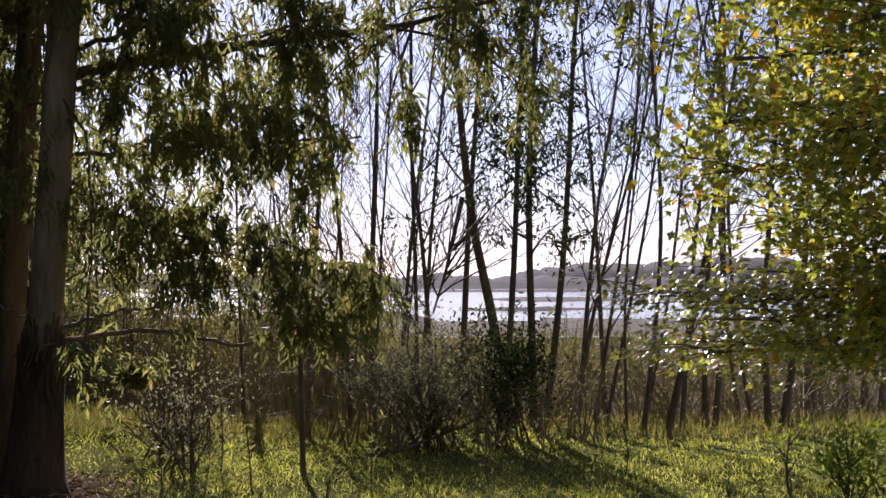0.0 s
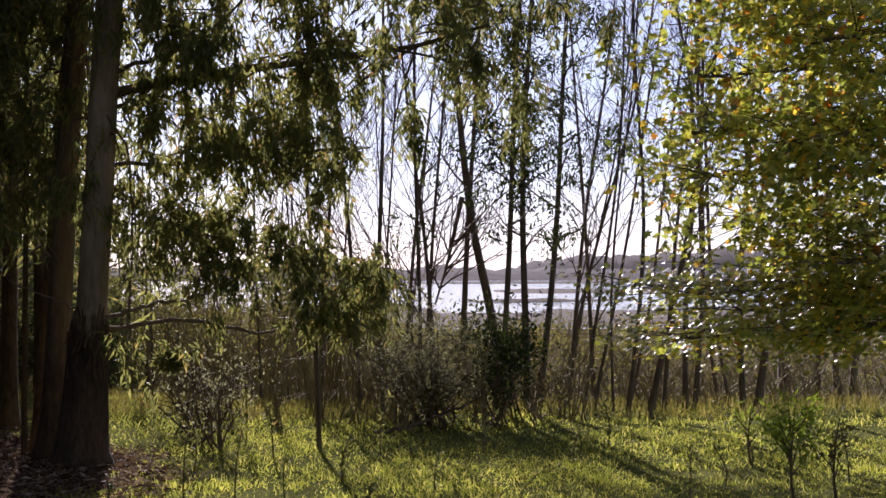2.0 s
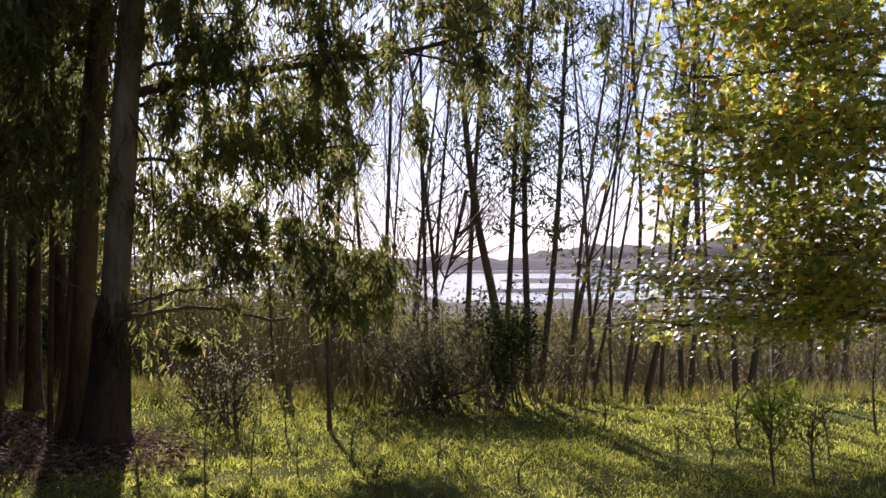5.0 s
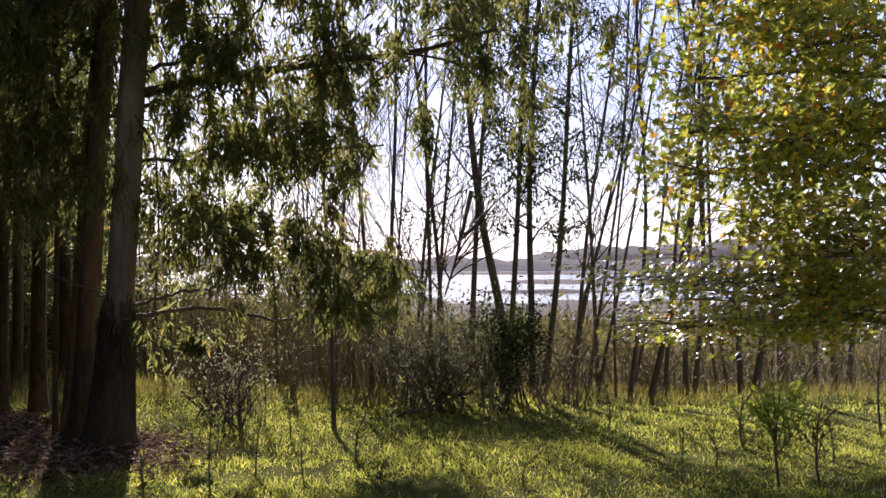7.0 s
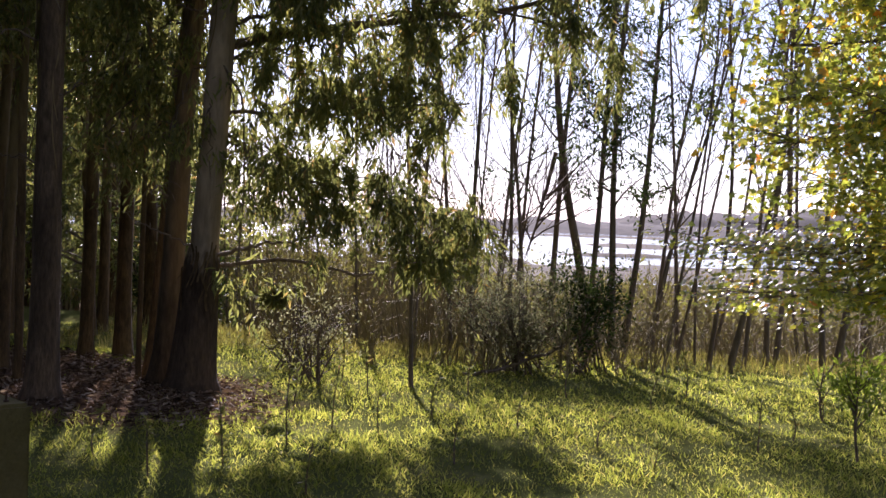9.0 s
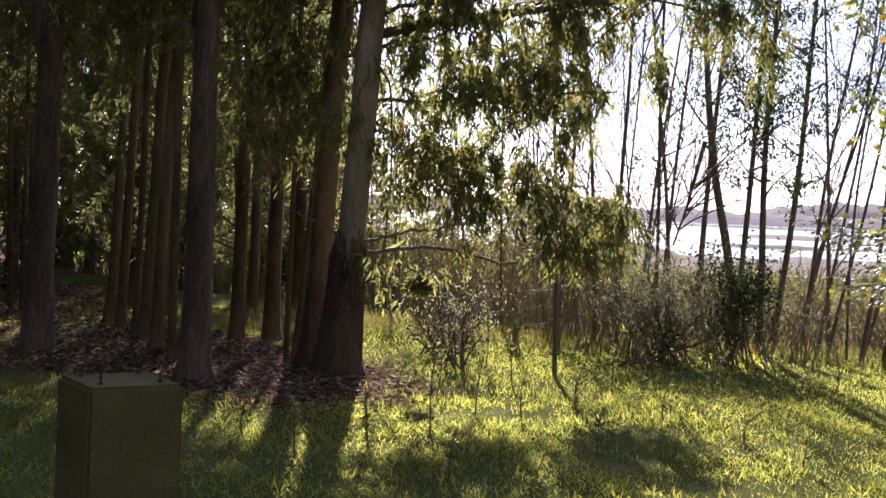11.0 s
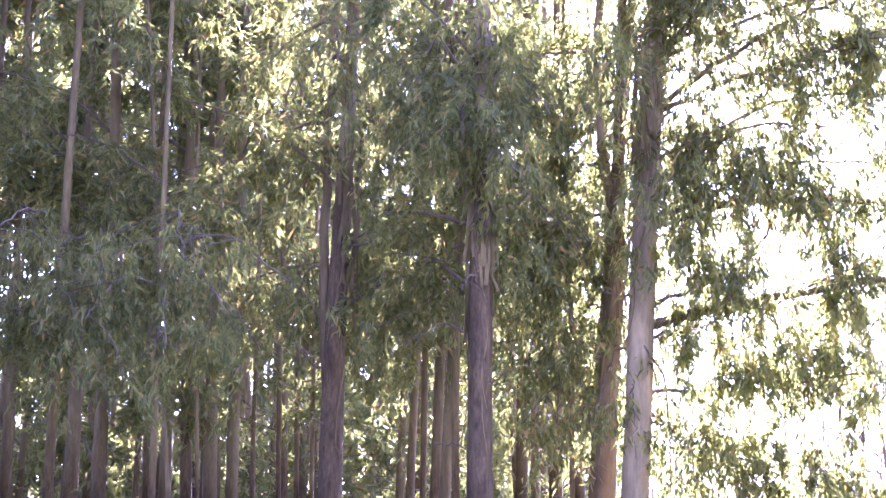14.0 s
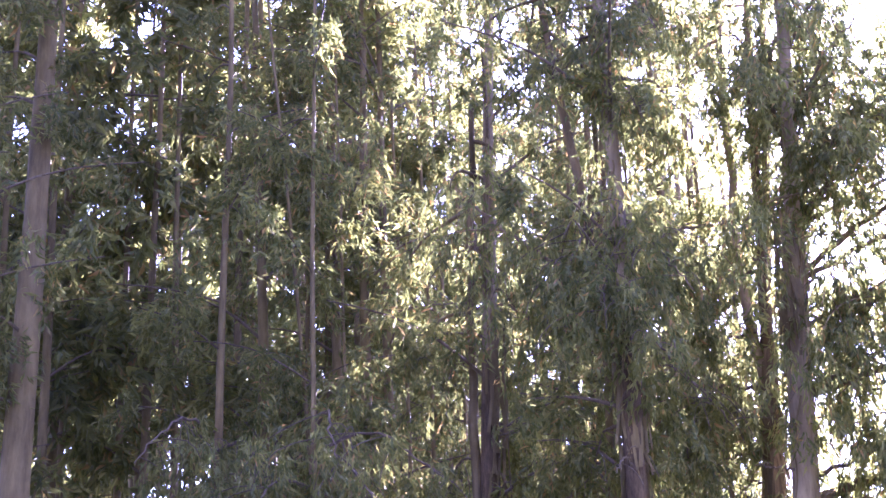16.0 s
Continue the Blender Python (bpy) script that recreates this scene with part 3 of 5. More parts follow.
# dead stubs and a hooked twig on the edge gum
limb(main_gum, MAIN, [(-2.96, 11.6, 3.27), (-3.12, 11.5, 3.3), (-3.26, 11.46, 3.33)], 0.012, 0.005, 0, twigs=1, spread=0.05)
limb(main_gum, MAIN, [(-3.02, 11.6, 1.26), (-3.4, 11.4, 1.4), (-3.64, 11.33, 1.55)], 0.012, 0.004, 0, twigs=2, spread=0.08)
limb(main_gum, MAIN, [(-2.85, 11.62, 2.7), (-2.79, 11.57, 2.68), (-2.76, 11.58, 2.52), (-2.77, 11.58, 2.34)], 0.01, 0.005, 0, twigs=1, spread=0.04)
limb(main_gum, MAIN, [(-2.95, 11.5, 2.5), (-2.93, 11.48, 2.2), (-2.95, 11.48, 2.0)], 0.007, 0.004, 110, 0.12, 0.15, 0.2, 4, 0.07)
limb(main_gum, MAIN, [(-3.1, 11.5, 2.8), (-3.2, 11.45, 2.5), (-3.25, 11.45, 2.2)], 0.008, 0.004, 160, 0.14, 0.15, 0.2, 5, 0.1)


def bark_strips(tree, count, radius, top, fall=0.35, lean_x=0.054, lean_y=0.006, longest=0.4, widest=0.011):
    """Loose ribbons of shed bark hanging round the top of the rough base."""
    for k in range(count):
        az = rng.uniform(-2.9, 0.3)
        out = np.array([math.cos(az), math.sin(az), 0])
        side = np.array([-math.sin(az), math.cos(az), 0])
        z = top - rng.uniform(0, fall)
        length, w = rng.uniform(0.1, longest), rng.uniform(0.004, widest)
        t = np.linspace(0, 1, 7)
        mid = out * (radius + 0.012 + 0.06 * (t ** 2) * rng.uniform(0, 1))[:, None] + side * (0.03 * np.sin(t * 3 + rng.random() * 6))[:, None] + np.stack([0 * t, 0 * t, z - t * length], 1)
        lean = np.array([lean_x, lean_y, 0]) * mid[:, 2:3]
        v = np.stack([mid + lean - side * w, mid + lean + side * w], 1).reshape(-1, 3)
        g = Quads()
        g.add(v, [(2 * i, 2 * i + 1, 2 * i + 3, 2 * i + 2) for i in range(6)])
        back = v + out * 0.004
        g.add(back, [(2 * i + 2, 2 * i + 3, 2 * i + 1, 2 * i) for i in range(6)])
        part("bark_strip", g.mesh("bark_strip", grove_bark), tree, "loose curled strip of bark")


bark_strips(main_gum, 16, 0.165, 1.35)
twin_gum = gum_tree(-3.47, 12.14, 0.115, 0.09, 0.058, 0.008, 14, 5000, 3.6, gum_bark, "tall gum tree with peeling brown bark beside its twin", "gum row edge", 1.6, keep=lambda az, h: h > 6 or math.cos(az) < 0.0, sides=12, girth=((-0.2, 0, 0.25, 0.9, 3.5, 4.2, 4.8, 14), (0.21, 0.175, 0.125, 0.103, 0.09, 0.088, 0.05, 0.015)))
TWIN = (-3.47, 12.14, 0.0)
for tx, ty, tz, tn in ((-4.0, 12.1, 2.3, 1300), (-4.3, 12.6, 3.0, 1500), (-3.75, 12.9, 2.6, 1100), (-4.1, 11.9, 3.6, 1500), (-4.6, 12.4, 4.1, 1500), (-3.9, 12.3, 4.7, 1400), (-3.5, 12.9, 3.4, 900), (-4.5, 12.0, 5.2, 1300)):
    limb(twin_gum, TWIN, [(-3.3, 12.16, tz + 0.55), ((tx - 3.3) / 2, (ty + 12.16) / 2, tz + 0.6), (tx, ty, tz)], 0.02, 0.007, tn, 0.22, 0.3, 0.25, 9, 0.3)
row_gum = gum_tree(-4.105, 10.85, 0.145, 0.10, 0.002, -0.002, 15, 8500, 3.0, ribbon_bark, "straight gum tree with grey-brown fibrous bark in the row", "gum row", 1.7, sides=14, girth=((-0.2, 0, 0.12, 0.35, 1.0, 3.0, 6.5, 15), (0.22, 0.185, 0.155, 0.132, 0.116, 0.104, 0.064, 0.02)))
lane_gum = gum_tree(-6.09, 11.93, 0.15, 0.105, 0.035, 0.01, 15, 8000, 2.9, ribbon_bark, "straight pale gum tree standing beside the grassy lane", "gum row", 1.7, sides=14, girth=((-0.2, 0, 0.12, 0.35, 1.2, 2.6, 6.5, 15), (0.25, 0.205, 0.165, 0.138, 0.115, 0.108, 0.058, 0.02)))
bark_strips(row_gum, 26, 0.108, 7.5, 5.5, 0.002, -0.002, 0.9)
bark_strips(lane_gum, 26, 0.1, 7.5, 5.5, 0.035, 0.01, 0.9)
bark_strips(twin_gum, 16, 0.088, 6.5, 4.5, 0.058, 0.008, 0.8)
bark_strips(main_gum, 16, 0.117, 7.0, 4.0, 0.054, 0.006, 0.9)
bark_strips(main_gum, 44, 0.116, 5.6, 0.7, 0.054, 0.006, 1.0, 0.024)
bark_strips(row_gum, 46, 0.1, 5.3, 1.8, 0.002, -0.002, 1.1, 0.024)
bark_strips(lane_gum, 40, 0.095, 5.3, 1.8, 0.035, 0.01, 1.1, 0.024)
bark_strips(twin_gum, 34, 0.088, 4.5, 1.0, 0.058, 0.008, 1.0, 0.022)
# second stems above the forks, and long bare boughs
ROWG, LANEG = (-4.08, 10.85, 0.0), (-6.06, 11.93, 0.0)
limb(row_gum, ROWG, [(-4.16, 10.8, 4.7), (-4.3, 10.8, 5.3), (-4.42, 10.8, 6.2), (-4.62, 10.8, 7.6), (-4.8, 10.8, 9.5)], 0.05, 0.022, 1500, 0.3, 0.3, 0.6, 9, 0.5, gum_bark)
limb(row_gum, ROWG, [(-4.2, 10.8, 5.0), (-4.6, 10.72, 5.2), (-5.0, 10.7, 5.5), (-5.4, 10.7, 5.9)], 0.022, 0.01, 500, 0.2, 0.2, 0.6, 6, 0.3, tan_bark)
limb(twin_gum, TWIN, [(-3.26, 12.16, 4.1), (-3.38, 12.2, 4.6), (-3.42, 12.2, 5.6), (-3.38, 12.2, 7.0), (-3.3, 12.2, 9.5)], 0.05, 0.025, 800, 0.3, 0.3, 0.6, 8, 0.5, edge_bark)
limb(lane_gum, LANEG, [(-6.02, 11.95, 1.9), (-6.13, 11.9, 2.9), (-6.13, 11.9, 5.0), (-6.0, 11.9, 7.5)], 0.06, 0.03, 900, 0.3, 0.3, 0.6, 8, 0.5, gum_bark)
for tree, at, foot, zs in ((row_gum, (-4.08, 10.85, 0), 0.12, (1.9, 2.4, 2.9, 3.3, 4.1)), (lane_gum, (-6.06, 11.93, 0), 0.11, (2.2, 2.7, 3.4, 3.9)), (twin_gum, TWIN, 0.1, (1.7, 2.2, 2.8))):
    for tz in zs:
        turn = rng.uniform(-3.3, 0.2)
        ex, ey, span = math.cos(turn), math.sin(turn), rng.uniform(0.35, 0.8)
        limb(tree, at, [(at[0], at[1], tz), (at[0] + ex * span * 0.5, at[1] + ey * span * 0.5, tz + 0.1), (at[0] + ex * span, at[1] + ey * span, tz + rng.uniform(-0.15, 0.3))], 0.012, 0.004, 0, twigs=3, spread=0.12)
ROW = [
    (-4.78, 12.00, 0.059, 0.048, 0.012, 0.005), (-5.16, 12.56, 0.096, 0.062, 0.036, 0.015), (-5.54, 13.15, 0.089, 0.059, 0.030, 0.012),
    (-5.83, 13.60, 0.055, 0.043, 0.015, 0.006), (-6.33, 14.34, 0.084, 0.058, 0.038, 0.016), (-6.79, 15.08, 0.089, 0.062, 0.040, 0.018),
    (-4.82, 13.95, 0.110, 0.080, 0.007, 0.002), (-3.74, 12.59, 0.082, 0.065, 0.083, 0.024), (-3.80, 12.46, 0.038, 0.027, 0.002, 0.001)]
for row in ROW:
    gum_tree(row[0], row[1], row[2] * 0.68, row[3] * 0.76, row[4], row[5], rng.uniform(10, 14), 3000, 3.0, grove_bark, "slender reddish-brown gum trunk in a planted row", "gum row", 1.3)
def hanging_limbs(x, y, tips):
    """Low leafy limbs that droop behind and beside one trunk of the row."""
    near = min((ob for ob in bpy.data.objects if ob.name.startswith("gum_tree")), key=lambda ob: (ob.location.x - x) ** 2 + (ob.location.y - y) ** 2)
    base = tuple(near.location)
    for ex, ey, tz, tn in tips:
        limb(near, base, [(base[0], base[1], tz + 0.5), (base[0] + ex / 2, base[1] + ey / 2, tz + 0.55), (base[0] + ex, base[1] + ey, tz)], 0.016, 0.006, tn, 0.24, 0.3, 0.25, 8, 0.32)


hanging_limbs(-5.16, 12.56, ((0.7, 0.5, 3.2, 900), (-0.7, 0.4, 3.7, 900), (0.5, 0.6, 4.4, 900)))
hanging_limbs(-5.54, 13.15, ((-0.8, 0.3, 3.4, 900), (0.8, 0.6, 3.9, 900)))
hanging_limbs(-6.33, 14.34, ((-0.8, 0.5, 3.0, 900), (0.8, 0.3, 3.6, 900), (-0.6, 0.6, 4.4, 900)))
hanging_limbs(-6.06, 11.93, ((-0.8, 0.5, 3.3, 1000), (0.6, 0.7, 3.6, 900), (-0.7, 0.3, 4.3, 1000), (0.7, 0.4, 4.8, 900), (0.3, -0.5, 5.6, 800)))
hanging_limbs(-4.08, 10.85, ((-0.7, 0.5, 3.2, 900), (0.7, 0.6, 3.7, 900), (-0.6, 0.5, 4.5, 900), (-0.3, -0.5, 5.3, 900), (0.45, -0.35, 6.3, 900)))
hanging_limbs(-4.08, 10.85, ((0.35, -0.6, 5.0, 1100), (0.75, -0.3, 4.7, 1000), (0.1, -0.75, 4.5, 1000), (0.6, -0.5, 4.0, 800), (-0.35, -0.55, 4.9, 700)))
hanging_limbs(-4.08, 10.85, ((0.6, -0.2, 7.2, 1200), (-0.6, 0.2, 6.9, 1200), (0.2, 0.5, 7.9, 1200), (-0.3, -0.4, 8.2, 1000), (0.7, 0.4, 6.4, 1000)))
hanging_limbs(-4.82, 13.95, ((0.8, 0.4, 3.1, 900), (-0.8, 0.5, 3.6, 900)))
LEFT = [
    (-7.06, 10.48, 0.047, 0.031, -0.001, -0.001), (-8.71, 11.95, 0.092, 0.074, -0.015, -0.011), (-7.21, 11.12, 0.025, 0.022, -0.071, -0.046),
    (-7.42, 11.81, 0.026, 0.023, -0.024, -0.015), (-8.02, 12.56, 0.086, 0.068, -0.016, -0.010), (-7.72, 12.54, 0.098, 0.067, -0.004, -0.002),
    (-7.63, 12.79, 0.086, 0.062, -0.006, -0.004), (-8.54, 12.24, 0.037, 0.031, 0.012, 0.009), (-8.23, 14.85, 0.049, 0.035, -0.010, -0.005),
    (-8.56, 16.05, 0.045, 0.038, -0.017, -0.009), (-8.45, 16.12, 0.041, 0.030, -0.006, -0.003), (-8.26, 10.51, 0.061, 0.044, 0.005, 0.004),
    (-9.3, 9.0, 0.22, 0.16, 0.0, 0.0), (-8.49, 14.68, 0.042, 0.032, -0.013, -0.007)]
for row in LEFT:
    gum_tree(row[0], row[1], row[2] * 0.85, row[3] * 0.85, row[4], row[5], rng.uniform(12, 16), 6400, 2.3, grove_bark, "slender shaded gum trunk inside the dark grove", "gum grove", 1.4)

# low leafy boughs that reach out of the grove over the grass
hanging_limbs(-7.06, 10.48, ((1.3, -1.0, 3.0, 900), (0.8, -0.9, 3.5, 700), (0.3, -1.6, 2.9, 900), (1.6, -0.5, 3.3, 700), (0.9, -1.3, 2.7, 600)))
hanging_limbs(-8.26, 10.51, ((0.7, -1.2, 2.9, 900), (1.1, -0.6, 3.4, 700), (0.2, -1.4, 3.6, 700)))


def deep_grove():
    """The rest of the plantation, thinner trunks behind the front ones, leaving the lane open."""
    placed = []
    while len(placed) < 58:
        az, d = rng.uniform(15.5, 60), rng.uniform(15.5, 40)
        if 23.8 < az < 26.8 or (az < 18 and d > 19) or (az < 20 and d > 24) or (az < 24 and d < 17):
            continue
        x, y = -math.sin(radians(az)) * d, math.cos(radians(az)) * d
        if all((x - a) ** 2 + (y - b) ** 2 > 1.3 for a, b in placed):
            placed.append((x, y))
            thin = az < 24
            gum_tree(x, y, rng.uniform(0.07, 0.12), rng.uniform(0.05, 0.075), rng.normal() * 0.015, rng.normal() * 0.015, rng.uniform(13, 18), 2100 if thin else 3300, 4.6 if az < 18.5 else 2.8 if thin else 1.5, grove_bark, "thin gum trunk deep in the shaded grove", "gum grove", 2.1, clump=0.3, sides=7, size=(0.13, 0.27), width=0.027)


deep_grove()


def low_grove(count, az0, az1, d0, d1, leaves, low, size, width, label, tall=(8, 13)):
    """Bushier gums with foliage nearly to the ground that close the grove off."""
    for k in range(count):
        az, d = az0 + (az1 - az0) * (k + rng.random()) / count, rng.uniform(d0, d1)
        if 24.3 < az < 26.3 and d < 29:
            az += 2.5
        gum_tree(-math.sin(radians(az)) * d, math.cos(radians(az)) * d, rng.uniform(0.06, 0.1), 0.05, rng.normal() * 0.02, 0, rng.uniform(*tall), leaves, low, grove_bark, label, "gum grove", 1.8, clump=0.33, sides=6, size=size, width=width)


# placed across the sun's path to shade the ground left of the row
low_grove(4, 20.2, 24.0, 18, 31, 2800, 2.4, (0.1, 0.19), 0.016, "gum tree with a full crown behind the row", (10, 15))
low_grove(3, 13.8, 19.5, 15, 21, 1900, 4.3, (0.1, 0.18), 0.014, "bushy gum tree with foliage hanging low")
low_grove(14, 12.5, 24, 22.5, 30, 2400, 0.2, (0.07, 0.15), 0.013, "young bushy gum regrowth in the sun behind the row", (1.7, 2.5))
low_grove(4, 17, 21.5, 22, 29, 2000, 6.0, (0.16, 0.3), 0.024, "bushy gum tree behind the row", (10, 14))
low_grove(8, 36, 57, 15, 21, 3500, 4.0, (0.16, 0.3), 0.028, "tall gum tree with a full crown in the grove", (16, 18))
low_grove(14, 14.6, 27, 30, 42, 2000, 0.3, (0.22, 0.4), 0.034, "rounded bushy tree closing the view behind the grove", (4.5, 7))
low_grove(30, 22, 62, 28, 44, 1900, 0.3, (0.3, 0.5), 0.05, "bushy gum tree closing the far end of the grove", (10, 15))


low_grove(18, 27, 52, 21, 29, 1500, 0.2, (0.1, 0.2), 0.018, "young bushy gum regrowth deep in the grove", (1.8, 3.4))
# tall trees added behind the grove to keep the low sun off it
low_grove(22, 19.5, 64, 46, 56, 1300, 0.6, (0.5, 0.9), 0.13, "tall full gum tree added behind the grove to shade it", (17, 21))


low_grove(8, 40, 62, 19, 26, 3300, 4.0, (0.2, 0.38), 0.034, "tall full gum tree in the middle of the grove", (18, 22))
# kept short: added to shade the litter and lawn, not the crowns
low_grove(4, 15.0, 19.5, 23, 34, 2200, 1.6, (0.13, 0.26), 0.022, "gum tree with a full crown behind the row", (6.5, 8.5))
low_grove(10, 28, 46, 15, 22, 4000, 5.0, (0.16, 0.3), 0.028, "tall gum tree with a full crown in the grove", (13, 16))
# added to shade the lawn and the grove's left side
low_grove(4, 20.0, 27, 17, 25, 2700, 2.3, (0.1, 0.2), 0.017, "gum tree with hanging foliage behind the row", (7, 10))
low_grove(4, 15.2, 22.5, 16, 20.5, 2000, 0.7, (0.09, 0.17), 0.015, "young leafy gum regrowth behind the row", (2.6, 4.6))
low_grove(12, 21.5, 56, 25, 34, 2700, 6.0, (0.25, 0.45), 0.052, "tall gum tree with a high crown in the grove", (14, 17))
low_grove(5, 49, 59, 10.5, 13.5, 3400, 4.2, (0.1, 0.18), 0.015, "gum tree with a full dark crown in the grove", (13, 17))
low_grove(6, 47, 61, 12.5, 18, 4000, 3.5, (0.14, 0.26), 0.021, "tall gum tree with a full crown in the grove", (16, 19))


def shade_trees_behind():
    """Unseen trees added behind and beside the camera, to cut skylight from there."""
    for k in range(34):
        az, d = 63 + 235 * (k + rng.random()) / 34, rng.uniform(8, 17)
        gum_tree(-math.sin(radians(az)) * d, math.cos(radians(az)) * d, 0.14, 0.1, 0, 0, rng.uniform(15, 20), 1500, 0.6, grove_bark, "unseen gum tree added behind the camera to cut skylight", "far side wood", 2.4, clump=0.7, sides=6, size=(0.55, 0.9), width=0.13)


shade_trees_behind()


# ---- slender trees along the edge of the meadow ----
def fork_branch(g, start, way, length, r, depth, rise=0.1):
    """A bare branch that bends upwards and forks again into finer ones."""
    way = np.asarray(way, float)
    pts, n = [np.asarray(start, float)], 6
    ways = []
    for i in range(n - 1):
        way = way / np.linalg.norm(way) + [0, 0, rise] + rng.normal(size=3) * 0.1
        ways.append(way / np.linalg.norm(way))
        pts.append(pts[-1] + ways[-1] * length / (n - 1))
    g.tube(pts, np.linspace(r, max(0.0026, r * 0.4), n), 5 if r > 0.012 else 3)
    for k in range(3 if depth else 0):
        i = rng.integers(1, n - 1)
        side = np.cross(ways[i], rng.normal(size=3))
        side /= np.linalg.norm(side) + 1e-9
        fork_branch(g, pts[i], ways[i] * 0.8 + side * rng.uniform(0.4, 0.75), length * rng.uniform(0.4, 0.75), max(0.003, r * 0.5), depth - 1, rise)


def slender_tree(x, y, r0, r1, lean_x, lean_y, height, label, leaf=None, leaves=0, low=1.5, forks=6, reach=0.8, bark=None, size=(0.05, 0.1), upright=0.9, bend=0.05):
    z0 = float(ground_z(x, y))
    tree = root("slender_tree", x, y, z0, label, "tree", "slender trees")
    line = trunk_line(height, lean_x, lean_y, bend, 20)
    g, f = Quads(), Quads()
    r0, r1 = r0 * 0.72, r1 * 0.68
    g.tube(line, trunk_radii(line[:, 2], r0, r1, 3.0, height), 7, 0.06)
    for k in range(forks):
        br = Quads()
        h = low + (height * 0.95 - low) * (k + rng.random()) / forks
        a = np.array([np.interp(h, line[:, 2], line[:, i]) for i in range(3)])
        az = rng.random() * 6.283
        span = reach * rng.uniform(0.5, 1.2)
        e = a + [math.cos(az) * span, math.sin(az) * span, span * upright * rng.uniform(0.7, 1.4)]
        bl = smooth_line([a, (a + e) / 2 + rng.normal(size=3) * 0.06, e], 8)
        if leaf is None:
            fork_branch(br, a, [math.cos(az), math.sin(az), rng.uniform(0.8, 1.6) * upright], span * 1.5, r1 * 0.5, 2)
        else:
            br.tube(bl, np.linspace(r1 * 0.55, 0.004, 8), 4)
        for c in range(5 if leaf else 0):
            s = bl[rng.integers(2, 8)]
            t = s + rng.normal(size=3) * [0.25, 0.25, 0.15] + [0, 0, 0.25 * upright]
            br.tube(smooth_line([s, (s + t) / 2 + rng.normal(size=3) * 0.03, t], 4), np.linspace(0.006, 0.003, 4), 3)
            if leaf and rng.random() < 0.5:
                n = int(2 * leaves / forks / 5)
                at = t + rng.normal(size=(n, 3)) * [0.1, 0.1, 0.06]
                f.leaves(at, rng.normal(size=(n, 3)) * 0.7 + [0, 0, -0.7], rng.uniform(size[0], size[1], n), rng.uniform(0.008, 0.014, n))
        part("branch", br.mesh("branch", bark or pole_bark, True), tree)
    part("trunk", g.mesh("trunk", bark or pole_bark, True), tree)
    if leaf and f.v:
        part("crown", f.mesh("crown", leaf), tree, "sparse small dark leaves")
    return tree


slender_tree(-1.25, 12.61, 0.029, 0.024, -0.030, -0.003, 6, "slender young tree with bare twigs in the meadow", gum_leaf, 500, 1.8, 9, 0.8)
slender_tree(-0.83, 15.27, 0.029, 0.025, -0.014, -0.001, 7, "slender bare tree at the meadow edge", None, 0, 1.6, 10, 0.8)
slender_tree(-0.46, 15.90, 0.030, 0.026, -0.015, 0, 7, "slender bare tree with forked crown", wattle_leaf, 700, 1.4, 10, 0.9)
for row in [(0.43, 15.48, 0.048, 0.038, 0.048, -0.002), (0.73, 15.61, 0.065, 0.045, 0.022, -0.001), (0.88, 16.13, 0.057, 0.040, 0.064, -0.004)]:
    slender_tree(*row, 7.5, "slender evergreen tree with dark feathery foliage", wattle_leaf, 3400, 1.7, 26, 0.55, size=(0.05, 0.1), upright=0.55)
POLES = [
    (1.12, 15.93, 0.030, 0.020, 0.199, -0.018), (1.23, 16.27, 0.024, 0.017, 0.130, -0.011), (1.38, 15.94, 0.030, 0.020, 0.129, -0.013),
    (1.53, 16.28, 0.030, 0.020, 0.179, -0.019), (1.73, 16.15, 0.024, 0.017, 0.036, -0.004), (1.83, 15.63, 0.039, 0.026, 0.031, -0.004),
    (2.00, 16.85, 0.028, 0.021, 0.133, -0.017), (2.05, 15.51, 0.058, 0.032, 0.149, -0.021), (2.60, 16.44, 0.048, 0.031, 0.005, -0.001)]
POLES_EAST = [
    (2.72, 16.51, 0.042, 0.031, 0.063, -0.011), (3.10, 17.02, 0.032, 0.025, -0.121, 0.022), (3.23, 17.02, 0.032, 0.029, -0.112, 0.021),
    (3.17, 15.97, 0.051, 0.034, -0.025, 0.005), (3.40, 16.31, 0.062, 0.045, 0.113, -0.024), (4.00, 17.49, 0.104, 0.074, 0.040, -0.009),
    (4.58, 18.24, 0.055, 0.047, 0.043, -0.011), (5.05, 18.87, 0.073, 0.057, -0.041, 0.011), (5.20, 18.87, 0.065, 0.057, 0.045, -0.013)]
for row in POLES + POLES_EAST:
    slender_tree(*row, rng.uniform(5.0, 6.5), "slender leaning bare tree at the meadow edge", None, 0, 1.8, 8, 0.7, bend=0.09)


